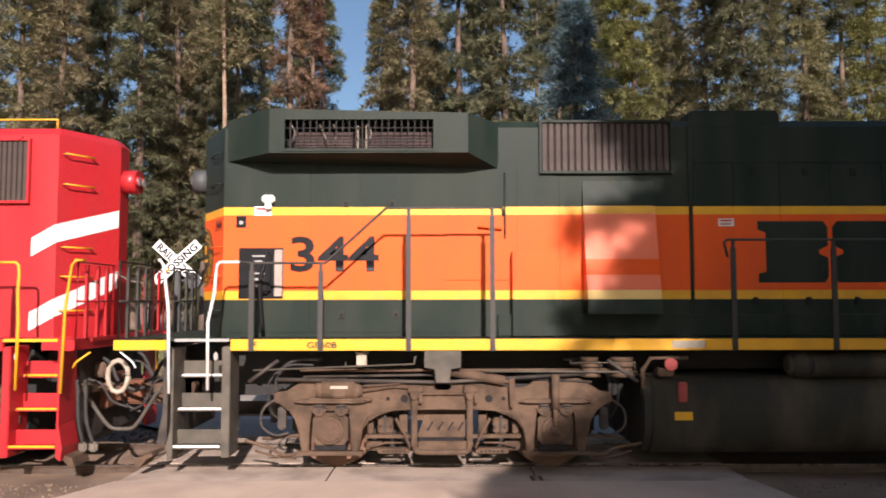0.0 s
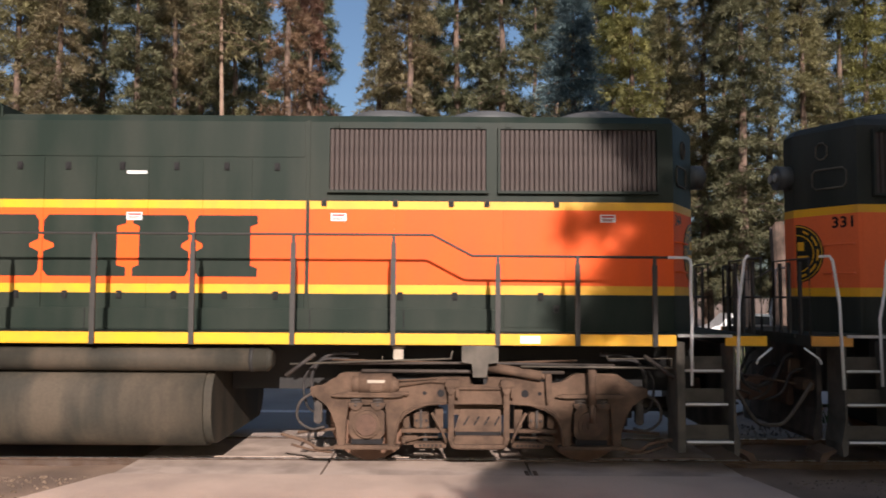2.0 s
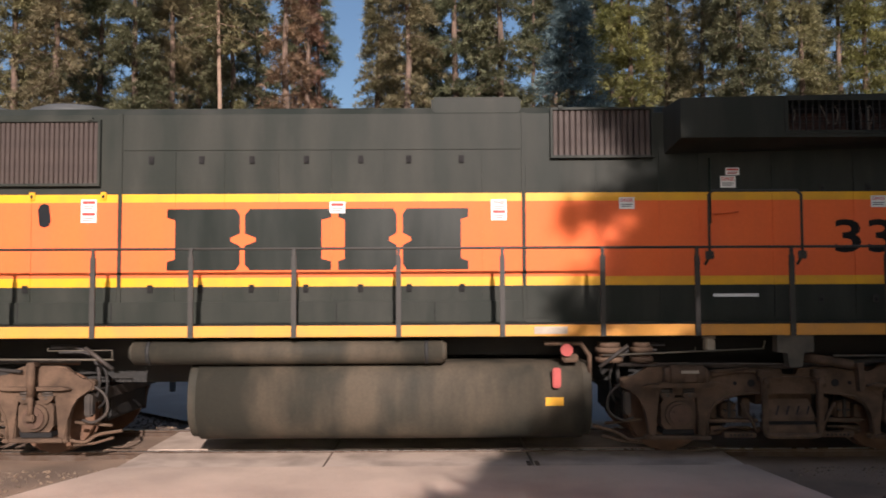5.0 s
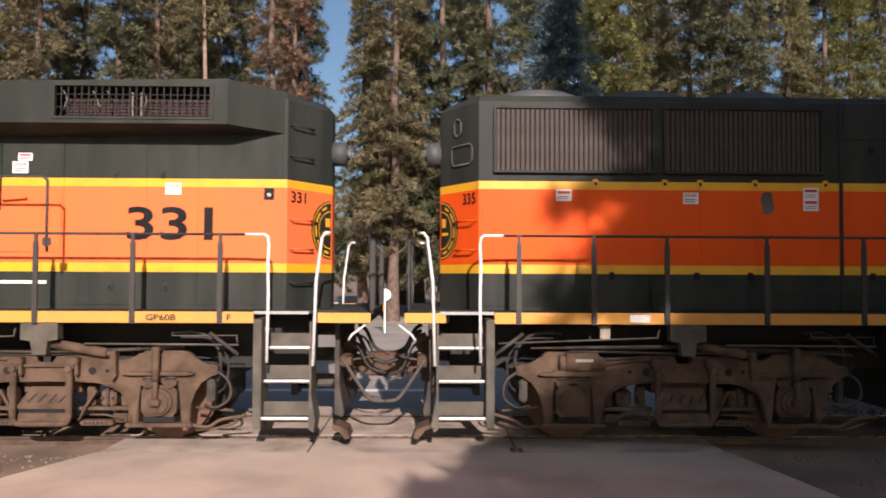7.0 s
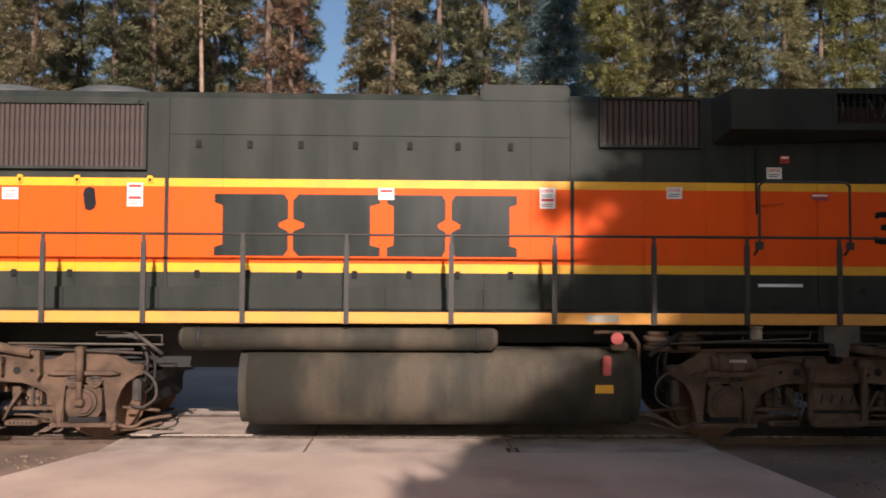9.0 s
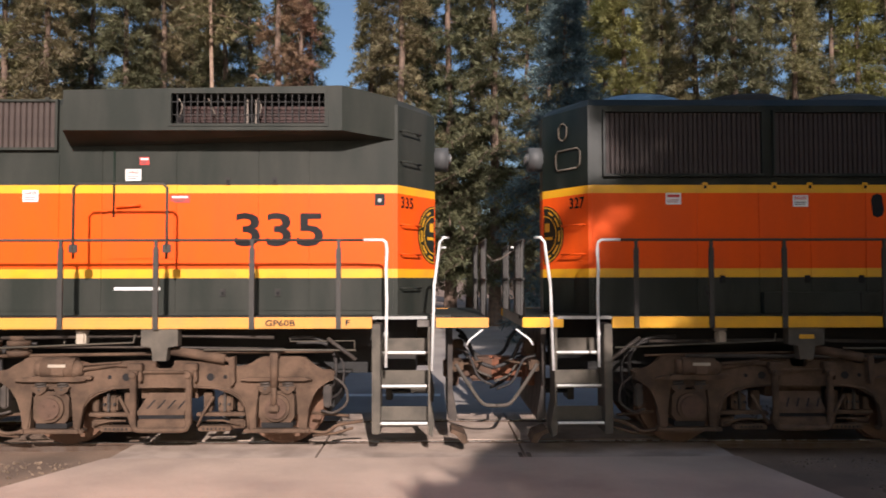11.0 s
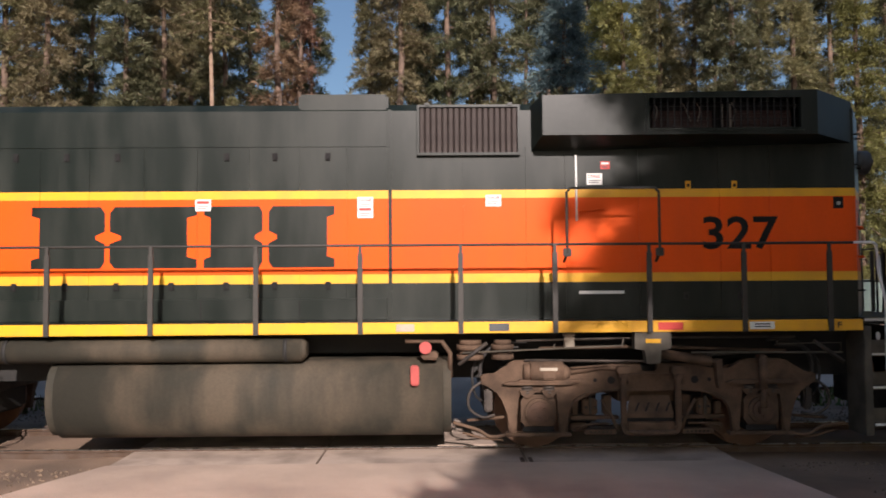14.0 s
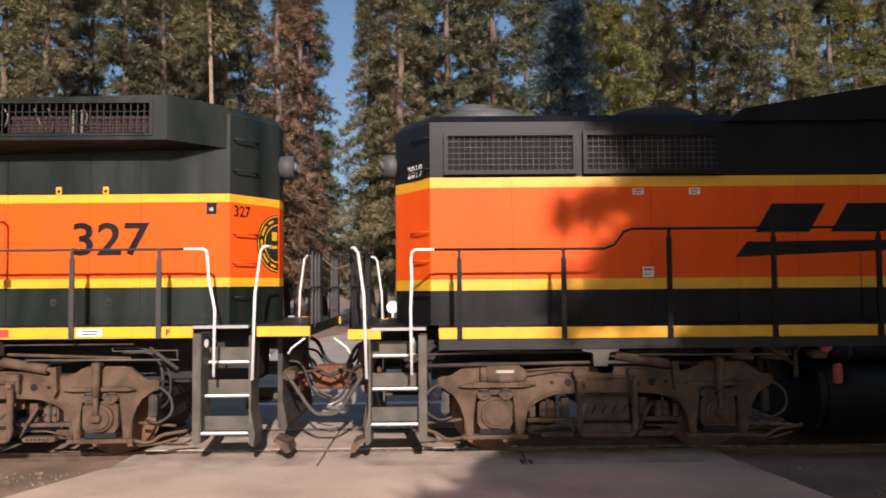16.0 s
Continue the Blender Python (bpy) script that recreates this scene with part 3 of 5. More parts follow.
def make_truck():
    """A two-axle cast truck: arched side frames, swing hangers, leaf springs, brake gear and wheels."""
    half = [(.05, .775), (.36, .77), (.62, .755), (.80, .72), (.92, .65), (.99, .55), (1.02, .42), (1.03, .245), (1.11, .245), (1.13, .78), (1.62, .78), (1.64, .245),
            (1.73, .245), (1.755, .50), (1.79, .66), (1.86, .77), (1.98, .83), (2.06, .86), (2.075, .96), (2.02, .985), (1.90, .985), (1.80, 1.05), (1.71, 1.135), (1.64, 1.15),
            (1.20, 1.15), (1.12, 1.12), (1.00, 1.03), (.90, 1.015), (.74, 1.05), (.60, 1.085), (.46, 1.10), (.11, 1.10), (.09, .99)]
    outline = mirrored(half)
    bm = bmesh.new()
    box(bm, -.35, .35, -1.12, 1.12, .62, .90)
    truck = part("truck", bm, GRIME, None, "brown dust-covered cast steel truck frame")
    for x in (-.80, .80):
        bm = bmesh.new()
        box(bm, x - .30, x + .30, -.58, .58, .18, .86, .08)
        part("traction_motor", bm, UNDER, truck)
        bm = bmesh.new()
        box(bm, x * 2.3 - .14, x * 2.3 + .14, -.62, .62, .36, .70, .04)
        part("gear_case", bm, UNDER, truck)
    for x in (-2.02, 1.94):
        bm = bmesh.new()
        box(bm, x, x + .08, -1.15, 1.15, .68, .82)
        part("end_transom", bm, GRIME2, truck)
    for y0, y1 in ((-1.30, -1.19), (1.19, 1.30)):
        bm = bmesh.new()
        fs = prism(bm, outline, y0, y1)
        bmesh.ops.bevel(bm, geom=list(fs[0 if y0 < 0 else 1].edges), offset=.02, segments=2, affect="EDGES")
        part("side_frame", bm, GRIME, truck)
    # rims that stand proud along the arch and the pedestals
    for side in (-1, 1):
        bm = bmesh.new()
        arch = [(.36, .785), (.62, .77), (.80, .735), (.92, .665), (.985, .56), (1.015, .42), (1.03, .26)]
        tube(bm, [(side * x, -1.305, z) for x, z in arch], .016, 6)
        part("frame_rim", bm, GRIME, truck)
        bm = bmesh.new()
        c = side * 1.372
        prism(bm, [(c - .44, .875), (c - .34, .86), (c + .34, .86), (c + .44, .875), (c + .34, .905), (c - .34, .905)], -1.375, -1.29)
        part("pedestal_ledge", bm, GRIME, truck)
        bm = bmesh.new()
        box(bm, c - .40, c + .40, -1.335, -1.20, .225, .275, .01)
        for dx in (-.33, .33):
            cyl(bm, (c + dx, -1.34, .25), "y", .022, .03, 8)
        part("pedestal_tie", bm, GRIME, truck)
    for x in (-1.372, 1.372):
        bm = bmesh.new()
        for y in (-.75, .75):
            q = 1 if y > 0 else -1
            cyl(bm, (0, y, 0), "y", .508, .135, 40)
            cyl(bm, (0, y - q * .075, 0), "y", .535, .03, 40)
            cyl(bm, (0, y + q * .07, 0), "y", .40, .012, 30)
            cyl(bm, (0, y + q * .07, 0), "y", .17, .10, 20)
        cyl(bm, (0, 0, 0), "y", .10, 1.9, 16)
        for k in range(6):
            a = k * math.tau / 6
            box(bm, math.cos(a) * .29 - .03, math.cos(a) * .29 + .03, -.83, -.815, math.sin(a) * .29 - .03, math.sin(a) * .29 + .03)
        part("wheelset", bm, STEEL, truck, "worn steel wheels on an axle", at=pose(x, 0, .508))
    for x in (-1.372, 1.372):
        bm = bmesh.new()
        prism(bm, [(x - .17, .35), (x + .17, .35), (x + .215, .42), (x + .215, .66), (x + .16, .735), (x - .16, .735), (x - .215, .66), (x - .215, .42)], -1.31, -1.10)
        j = part("journal_box", bm, GRIME, truck)
        bm = bmesh.new()
        cyl(bm, (x, -1.33, .53), "y", .165, .05, 28)
        part("bearing_rim", bm, GRIME, j)
        bm = bmesh.new()
        cyl(bm, (x, -1.36, .53), "y", .128, .05, 28)
        for k in range(3):
            a = (k + .25) * math.tau / 3
            cyl(bm, (x + math.cos(a) * .075, -1.387, .53 + math.sin(a) * .075), "y", .016, .02, 6)
        part("bearing_cap", bm, RUSTCAP, j)
        for dx in (-.135, .135):
            bm = bmesh.new()
            tube(bm, [(x + dx + .070 * math.cos(k * math.tau / 8), -1.27 + .070 * math.sin(k * math.tau / 8), .735 + k * .0042) for k in range(29)], .018, 5)
            part("coil_spring", bm, GRIME2, j)
            bm = bmesh.new()
            prism(bm, [(x + dx - .10, .79), (x + dx + .10, .79), (x + dx + .07, .735), (x + dx + .02, .70), (x + dx - .02, .70), (x + dx - .07, .735)], -1.345, -1.30)
            part("spring_seat", bm, GRIME, j)
        # near-black box paints the shade below the journal box
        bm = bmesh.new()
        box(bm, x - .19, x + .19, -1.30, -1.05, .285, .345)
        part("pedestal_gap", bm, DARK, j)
    # swing hangers with their forked heads and the U-shaped loop below the springs
    for x in (-.345, .325):
        bm = bmesh.new()
        box(bm, x - .035, x + .035, -1.425, -1.365, .34, .97, .012)
        box(bm, x - .075, x + .10, -1.41, -1.29, .985, 1.075, .014)
        box(bm, x + .055, x + .095, -1.40, -1.29, .86, .99, .008)
        box(bm, x - .05, x + .05, -1.415, -1.29, .93, .995, .01)
        cyl(bm, (x, -1.435, .945), "y", .038, .04, 12)
        part("swing_hanger", bm, GRIME, truck)
    bm = bmesh.new()
    tube(bm, curve_pts([(-.345, -1.395, .40), (-.335, -1.395, .325), (-.28, -1.395, .28), (0, -1.395, .275), (.26, -1.395, .28), (.315, -1.395, .325), (.325, -1.395, .40)], 4), .034, 8)
    part("hanger_loop", bm, GRIME, truck)
    bm = bmesh.new()
    box(bm, -.29, .28, -1.345, -1.28, .955, .985, .006)
    part("hanger_bar", bm, GRIME, truck)
    bm = bmesh.new()
    box(bm, -.30, .29, -1.375, -1.1, .29, .405, .015)
    part("spring_plank", bm, GRIME, truck)
    # leaf springs: a sloped pack; near-black solids paint shade in slots and gap
    bm = bmesh.new()
    v = [bm.verts.new(p) for p in ((-.30, -1.37, .50), (.27, -1.37, .50), (.27, -1.20, .70), (-.22, -1.20, .70), (-.30, -1.37, .455), (.27, -1.37, .455), (.27, -1.1, .455), (-.22, -1.1, .455))]
    for q in ((0, 1, 2, 3), (4, 5, 1, 0), (5, 6, 2, 1), (7, 4, 0, 3), (6, 7, 3, 2), (4, 7, 6, 5)):
        bm.faces.new([v[i] for i in q])
    sp = part("spring_pack", bm, GRIME, truck)
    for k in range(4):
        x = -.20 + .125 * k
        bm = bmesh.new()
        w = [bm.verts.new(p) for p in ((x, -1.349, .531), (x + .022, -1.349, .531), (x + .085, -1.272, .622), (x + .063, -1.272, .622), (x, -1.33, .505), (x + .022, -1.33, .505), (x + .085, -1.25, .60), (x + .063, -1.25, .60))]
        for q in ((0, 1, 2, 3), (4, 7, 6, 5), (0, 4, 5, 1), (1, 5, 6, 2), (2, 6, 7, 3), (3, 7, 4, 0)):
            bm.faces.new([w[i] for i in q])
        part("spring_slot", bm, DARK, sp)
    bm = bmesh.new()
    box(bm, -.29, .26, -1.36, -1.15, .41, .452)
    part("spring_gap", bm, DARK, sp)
    # brake cylinder with its piston end and slack adjuster
    bm = bmesh.new()
    cyl(bm, (-1.27, -1.30, 1.02), "x", .125, .40, 20)
    cyl(bm, (-1.50, -1.30, 1.01), "x", .10, .10, 18)
    cyl(bm, (-1.03, -1.30, 1.00), "x", .125, .10, 18, .06)
    box(bm, -1.62, -.86, -1.38, -1.18, .885, .925, .01)
    box(bm, -1.34, -1.16, -1.43, -1.34, .93, 1.11, .02)
    tube(bm, [(-1.0, -1.31, 1.0), (-.60, -1.31, 1.06), (-.40, -1.31, 1.045)], .03, 8)
    tube(bm, [(-.98, -1.35, 1.06), (-.52, -1.35, 1.09)], .014, 6)
    b = part("brake_cylinder", bm, GRIME, truck)
    bm = bmesh.new()
    box(bm, -1.36, -1.15, -1.437, -1.425, 1.04, 1.075)
    part("cylinder_plate", bm, surface_cream(), b)
    # slanted damper and its bracket
    bm = bmesh.new()
    tube(bm, [(.10, -1.34, 1.235), (.75, -1.34, 1.125)], .062, 12)
    tube(bm, [(-.02, -1.34, 1.255), (.11, -1.34, 1.235)], .036, 10)
    tube(bm, [(.74, -1.34, 1.127), (.83, -1.34, 1.11)], .034, 10)
    prism(bm, [(.80, 1.15), (.87, 1.16), (.88, .86), (.85, .81), (.82, .81), (.81, .90)], -1.40, -1.27)
    part("damper", bm, GRIME, truck)
    bm = bmesh.new()
    cyl(bm, (1.36, -1.42, 1.00), "z", .048, .40, 12)
    cyl(bm, (1.36, -1.42, .70), "z", .034, .30, 10)
    box(bm, 1.31, 1.41, -1.45, -1.30, 1.15, 1.21, .01)
    box(bm, 1.30, 1.42, -1.46, -1.34, .50, .58, .012)
    part("pedestal_damper", bm, GRIME, truck)
    # brake rigging seen under the arches
    for side in (-1, 1):
        X = lambda u: side * u
        def bx(bm, u0, u1, *r, **k):
            a, c = sorted((X(u0), X(u1)))
            box(bm, a, c, *r, **k)
        bm = bmesh.new()
        bx(bm, .36, .96, -1.21, -1.13, .41, .455, bevel=.008)
        bx(bm, .62, .80, -1.19, -1.02, .46, .66, bevel=.02)
        bx(bm, .86, .93, -1.17, -1.05, .46, .62, bevel=.01)
        bx(bm, .44, .54, -1.17, -1.02, .46, .70, bevel=.01)
        part("brake_rigging", bm, GRIME, truck)
        bm = bmesh.new()
        for k in range(3):
            cyl(bm, (X(.645 + .06 * k), -1.21, .56), "y", .016, .04, 8)
        bx(bm, .70, .73, -1.23, -1.19, .47, .70, bevel=.006)
        part("rigging_pin", bm, GRIME2, truck)
        bm = bmesh.new()
        bx(bm, .40, .80, -1.27, -1.12, .235, .295, bevel=.012)
        bx(bm, .74, .95, -1.16, -1.0, .25, .36, bevel=.02)
        bm2 = part("brake_beam", bm, GRIME, truck)
        # small near-black boxes painted as the shade inside the beam's holes
        bm = bmesh.new()
        for k in range(6):
            bx(bm, .46 + .05 * k, .482 + .05 * k, -1.276, -1.262, .255, .28)
        part("beam_hole", bm, DARK, bm2)
        bm = bmesh.new()
        tube(bm, [(X(.58), -1.24, .66), (X(.46), -1.26, .46), (X(.40), -1.28, .30)], .02, 8)
        tube(bm, [(X(.90), -1.20, .30), (X(.70), -1.22, .36), (X(.50), -1.22, .36)], .014, 6)
        part("brake_hanger", bm, GRIME, truck)
        bm = bmesh.new()
        bx(bm, .86, .94, -.86, -.66, .28, .66, bevel=.02)
        part("brake_shoe", bm, GRIME2, truck)
    # flat near-black discs on the frame: painted shade of its holes
    for x, r in ((-.47, .046), (-.67, .024), (.56, .046), (.74, .024)):
        bm = bmesh.new()
        cyl(bm, (x, -1.302, .905), "y", r, .008, 16)
        part("lightening_hole", bm, DARK, truck)
    # pipes and sanders at both ends
    for side, curl in ((1, .0), (-1, .04)):
        bm = bmesh.new()
        tube(bm, curve_pts([(side * 1.70, -1.24, .25), (side * 1.95, -1.26, .22), (side * 2.12, -1.27, .31), (side * 2.42, -1.27, .36 + curl)]), .022, 7)
        part("sand_pipe", bm, GRIME, truck)
        bm = bmesh.new()
        tube(bm, [(side * 1.80, -1.22, .17), (side * 2.06, -1.24, .20), (side * 2.30, -1.25, .27)], .017, 6)
        tube(bm, [(side * 1.78, -1.15, .44), (side * 2.24, -1.15, .40)], .02, 6)
        part("sand_pipe", bm, GRIME, truck)
        bm = bmesh.new()
        tube(bm, curve_pts([(side * 2.02, -1.24, .92), (side * 2.20, -1.27, .78), (side * 2.22, -1.27, .58), (side * 2.06, -1.26, .46), (side * 1.90, -1.22, .48)]), .018, 6)
        part("brake_pipe", bm, GRIME2, truck)
        bm = bmesh.new()
        box(bm, side * 1.98 - .05, side * 1.98 + .05, -1.26, -1.14, .52, .80, .02)
        part("sander_bracket", bm, GRIME2, truck)
    return truck


TRUCK_SRC = []


def truck_under(loco, x):
    if not TRUCK_SRC:
        t = make_truck()
        TRUCK_SRC.append(t)
        t.matrix_basis = pose(x, 0, 0)
    else:
        t = copy_thing(TRUCK_SRC[0], pose(x, 0, 0))
    t.parent = loco
    return t


def under_gear(loco, d, rnd_seed):
    """Pipes, cables and brackets under the walkway."""
    rnd = random.Random(rnd_seed)
    for cx in (-5.30, 5.30):
        bm = bmesh.new()
        prism(bm, [(cx - .22, 1.50), (cx + .22, 1.50), (cx + .22, 1.30), (cx + .10, 1.28), (cx + .08, 1.12), (cx - .08, 1.12), (cx - .10, 1.28), (cx - .22, 1.30)], -1.50, -1.36)
        part("bolster_bracket", bm, STAIR, loco)
        if rnd_seed == 14:
            bm = bmesh.new()
            box(bm, cx - .09, cx + .09, -1.506, -1.50, 1.37, 1.42)
            part("bracket_plate", bm, YELLOW, loco)
        for k in range(3):
            z = rnd.uniform(1.12, 1.40)
            a = cx - rnd.uniform(1.2, 2.2)
            b = cx + rnd.uniform(1.0, 2.3)
            bm = bmesh.new()
            tube(bm, [(a, -1.25 - .05 * k, z), (cx, -1.25 - .05 * k, z + rnd.uniform(-.04, .04)), (b, -1.25 - .05 * k, z + rnd.uniform(-.08, .08))], rnd.uniform(.014, .026), 7)
            part("air_pipe", bm, GRIME2 if k else GRIME, loco)
        for sx in (-1, 1):
            for k, (r, dz) in enumerate(((.024, 0.), (.016, -.07))):
                bm = bmesh.new()
                x = cx + sx * (1.5 + .1 * k)
                tube(bm, curve_pts([(x, -1.22, 1.38 + dz), (x + sx * .35, -1.20, 1.36 + dz), (x + sx * .56, -1.18, 1.14 + dz), (x + sx * .54, -1.12, .80 + dz), (x + sx * .40, -1.0, .66 + dz)], 6), r, 8)
                part("motor_cable", bm, RUBBER, loco)
            bm = bmesh.new()
            tube(bm, [(cx + sx * 2.35, -1.42, 1.12), (cx + sx * 2.0, -1.40, 1.38)], .025, 7)
            part("brace_rod", bm, GRIME2, loco)
        bm = bmesh.new()
        tube(bm, [(cx + .5, -1.40, 1.245), (cx + 2.35, -1.40, 1.235)], .014, 7)
        tube(bm, [(cx + 1.55, -1.40, 1.38), (cx + 1.55, -1.40, 1.345), (cx + 2.33, -1.40, 1.35), (cx + 2.33, -1.40, 1.24)], .010, 6)
        part("sill_conduit", bm, STAIR, loco)
        bm = bmesh.new()
        tube(bm, [(cx - 2.3, -1.40, 1.26), (cx - .35, -1.40, 1.335), (cx - .33, -1.40, 1.43)], .013, 7)
        tube(bm, [(cx - 1.18, -1.40, 1.30), (cx - 1.18, -1.40, 1.36)], .008, 6)
        part("sill_conduit", bm, STAIR, loco)
        bm = bmesh.new()
        box(bm, cx - 1.05, cx - .93, -1.40, -1.28, 1.30, 1.46, .02)
        cyl(bm, (cx - .99, -1.34, 1.47), "z", .08, .03, 12)
        part("sand_trap", bm, surface_cream(), loco)
    for u, r in ((3.1, .17), (3.5, .14)):
        bm = bmesh.new()
        for k in range(4):
            cyl(bm, (d * u, -1.25, 1.20 + k * .06), "z", r - .03 * (k % 2), .061, 18)
        part("air_filter", bm, GRIME, loco)
    bm = bmesh.new()
    cyl(bm, (d * 2.55, -1.44, 1.33), "y", .075, .05, 16)
    part("cutout_button", bm, surface_red(), loco, "round red emergency cut-off button")
    bm = bmesh.new()
    box(bm, d * 2.42 - .05, d * 2.42 + .05, -1.50, -1.43, .88, 1.12, .015)
    part("fuel_gauge", bm, surface_red(), loco)
    bm = bmesh.new()
    tube(bm, [(d * 2.3, -1.30, 1.40), (d * 2.75, -1.30, 1.40), (d * 2.85, -1.30, 1.25), (d * 2.85, -1.30, .95)], .03)
    box(bm, d * 2.6 - .1, d * 2.6 + .1, -1.42, -1.25, 1.18, 1.28, .02)
    part("filler_pipe", bm, GRIME, loco)


def warning(loco, x, z, w=.20, h=.15, kind=0):
    y = -HALF - .0115
    bm = bmesh.new()
    box(bm, x - w / 2, x + w / 2, y - .003, y, z - h / 2, z + h / 2)
    lab = part("warning_label", bm, LABELRED if kind == 2 else WHITE, loco, "small white warning label")
    if kind == 1:
        lettering("label_text", "DANGER", w * .8, h * .30, LABELRED, lab, pose(x - w * .4, y - .005, z + h * .10))
    else:
        bm = bmesh.new()
        box(bm, x - w * .4, x + w * .4, y - .0055, y - .0035, z + h * .12, z + h * .36)
        part("label_bar", bm, LABELRED if kind != 2 else WHITE, lab)
    bm = bmesh.new()
    for k in range(2):
        box(bm, x - w * .38, x + w * .36 - .02 * k, y - .0055, y - .0035, z - h * (.12 + .17 * k) - .004, z - h * (.12 + .17 * k) + .006)
    part("label_bar", bm, surface_red() if kind == 0 else FANM, lab)


def latch(loco, x, z, mat):
    y = -HALF - .008
    bm = bmesh.new()
    box(bm, x - .035, x + .035, y - .02, y, z - .05, z + .05, .006)
    l = part("door_latch", bm, mat, loco)
    bm = bmesh.new()
    box(bm, x - .018, x + .018, y - .026, y - .016, z - .03, z + .012, .004)
    part("latch_handle", bm, DARK, l)


def big_mark(loco, x0, x1, z0, z1, mat):
    """The company mark, as plain slab shapes with feet."""
    y = -HALF - .0135
    full = x1 - x0
    for k, (f0, f1) in enumerate(((0, .242), (.258, .545), (.568, .762), (.782, 1.0))):
        a, w = x0 + full * f0, full * (f1 - f0)
        h = z1 - z0
        bm = bmesh.new()
        t = .14 * h
        c = .16 * w
        o = [(0, 0), (w * .94, 0), (w, t * .7), (w, h * .40), (w - c * .8, h * .47), (w - c * .8, h * .53), (w, h * .60), (w, h - t * .7), (w * .94, h), (0, h), (0, h - t), (c * .7, h - t * 1.3), (c * .7, t * 1.3), (0, t)]
        if k % 2:
            o = [(w - p, q) for p, q in reversed(o)]
        prism(bm, [(a + p, z0 + q) for p, q in o], y, y + .0025)
        part("company_mark", bm, mat, loco, "dark slab-shaped company mark")


def flare(loco, s, d, u0=3.92, taper=.10, uc=7.46, screen=(5.34, 7.26, 4.01, 4.41)):
    """The wide intake box near the front end, with a sloped underside and a wire screen."""
    P = lambda u: d * u
    yo = -HALF - .42
    z0, z1 = 3.92, 4.50
    bm = bmesh.new()
    u1 = 8.10
    def loop(u, y, za, zb):
        return [bm.verts.new((P(u), y, za)), bm.verts.new((P(u), y, zb))]
    a = loop(u0, -HALF + .02, z0 - .12, z1 - .10)
    b = loop(u0 + taper, yo, z0 + .02, z1 - .06)
    c = loop(uc, yo, z0 + .02, z1)
    e = loop(u1 + .02, -HALF + .02, z0 - .02, z1 - .06)
    back = [bm.verts.new((P(u0), -HALF + .1, z1 - .10)), bm.verts.new((P(u1 + .02), -HALF + .1, z1 - .06))]
    # the outer face is left open where the screen sits
    g0, g1, h0, h1 = screen
    w = [bm.verts.new((P(u), yo, z)) for u, z in ((g0, h0), (g1, h0), (g1, h1), (g0, h1))]
    f = bm.faces.new
    f((b[0], c[0], w[1], w[0])), f((c[0], c[1], w[2], w[1])), f((c[1], b[1], w[3], w[2])), f((b[1], b[0], w[0], w[3]))
    f((a[0], a[1], b[1], b[0])), f((c[0], c[1], e[1], e[0]))
    f((a[1], b[1], c[1], e[1], back[1], back[0]))
    f((a[0], b[0], c[0], e[0]))
    part("brake_intake_box", bm, s.upper, loco, "flared intake box along the roof edge")
    lo, hi = sorted((P(g0), P(g1)))
    bm = bmesh.new()
    for a0, b0, c0, d0 in ((lo - .03, hi + .03, h1 - .012, h1 + .02), (lo - .03, hi + .03, h0 - .02, h0 + .012), (lo - .03, lo + .014, h0 + .012, h1 - .012), (hi - .014, hi + .03, h0 + .012, h1 - .012)):
        box(bm, a0, b0, yo - .012, yo + .05, c0, d0)
    g = part("intake_frame", bm, s.upper, loco, "open intake with upright bars before brown resistor grids")
    # near-black sheet stands in for shade deep inside the intake
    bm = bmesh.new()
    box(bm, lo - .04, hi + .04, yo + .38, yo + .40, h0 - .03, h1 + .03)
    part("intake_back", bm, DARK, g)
    mx = (lo + hi) / 2
    for a0, b0 in ((lo + .10, mx - .10), (mx + .08, hi - .04)):
        bm = bmesh.new()
        box(bm, a0, b0, yo + .20, yo + .36, h0 - .02, h1 - .13)
        n = 6
        for k in range(n):
            z = h0 + (h1 - .14 - h0) * (k + .5) / n
            box(bm, a0, b0, yo + .185, yo + .20, z - .010, z + .010)
        part("resistor_bank", bm, RESISTOR, g)
    n = 23
    for k in range(1, n):
        bm = bmesh.new()
        x = lo + (hi - lo) * k / n
        box(bm, x - .006, x + .006, yo + .012, yo + .03, h0, h1)
        part("screen_bar", bm, UNDER, g)
    bm = bmesh.new()
    for z in (h0 + .13, h1 - .11):
        box(bm, lo, hi, yo + .03, yo + .04, z - .004, z + .004)
    part("cross_bar", bm, UNDER, g)
    for u, w in ((.06, .012), (.25, .012), (.34, .010), (.49, .020), (.545, .016), (.57, .012)):
        bm = bmesh.new()
        x = lo + (hi - lo) * u
        if w > .015:
            box(bm, x - w / 2, x + w / 2, yo + .05, yo + .07, h0, h1 - .08)
        else:
            tube(bm, curve_pts([(x - .03, yo + .06, h1 - .06), (x + .015, yo + .06, h1 - .16), (x + (.07 if u == .25 else -.02), yo + .06, h0 + .10)], 4), w * .7, 6)
        part("screen_bracket", bm, MESH, g)


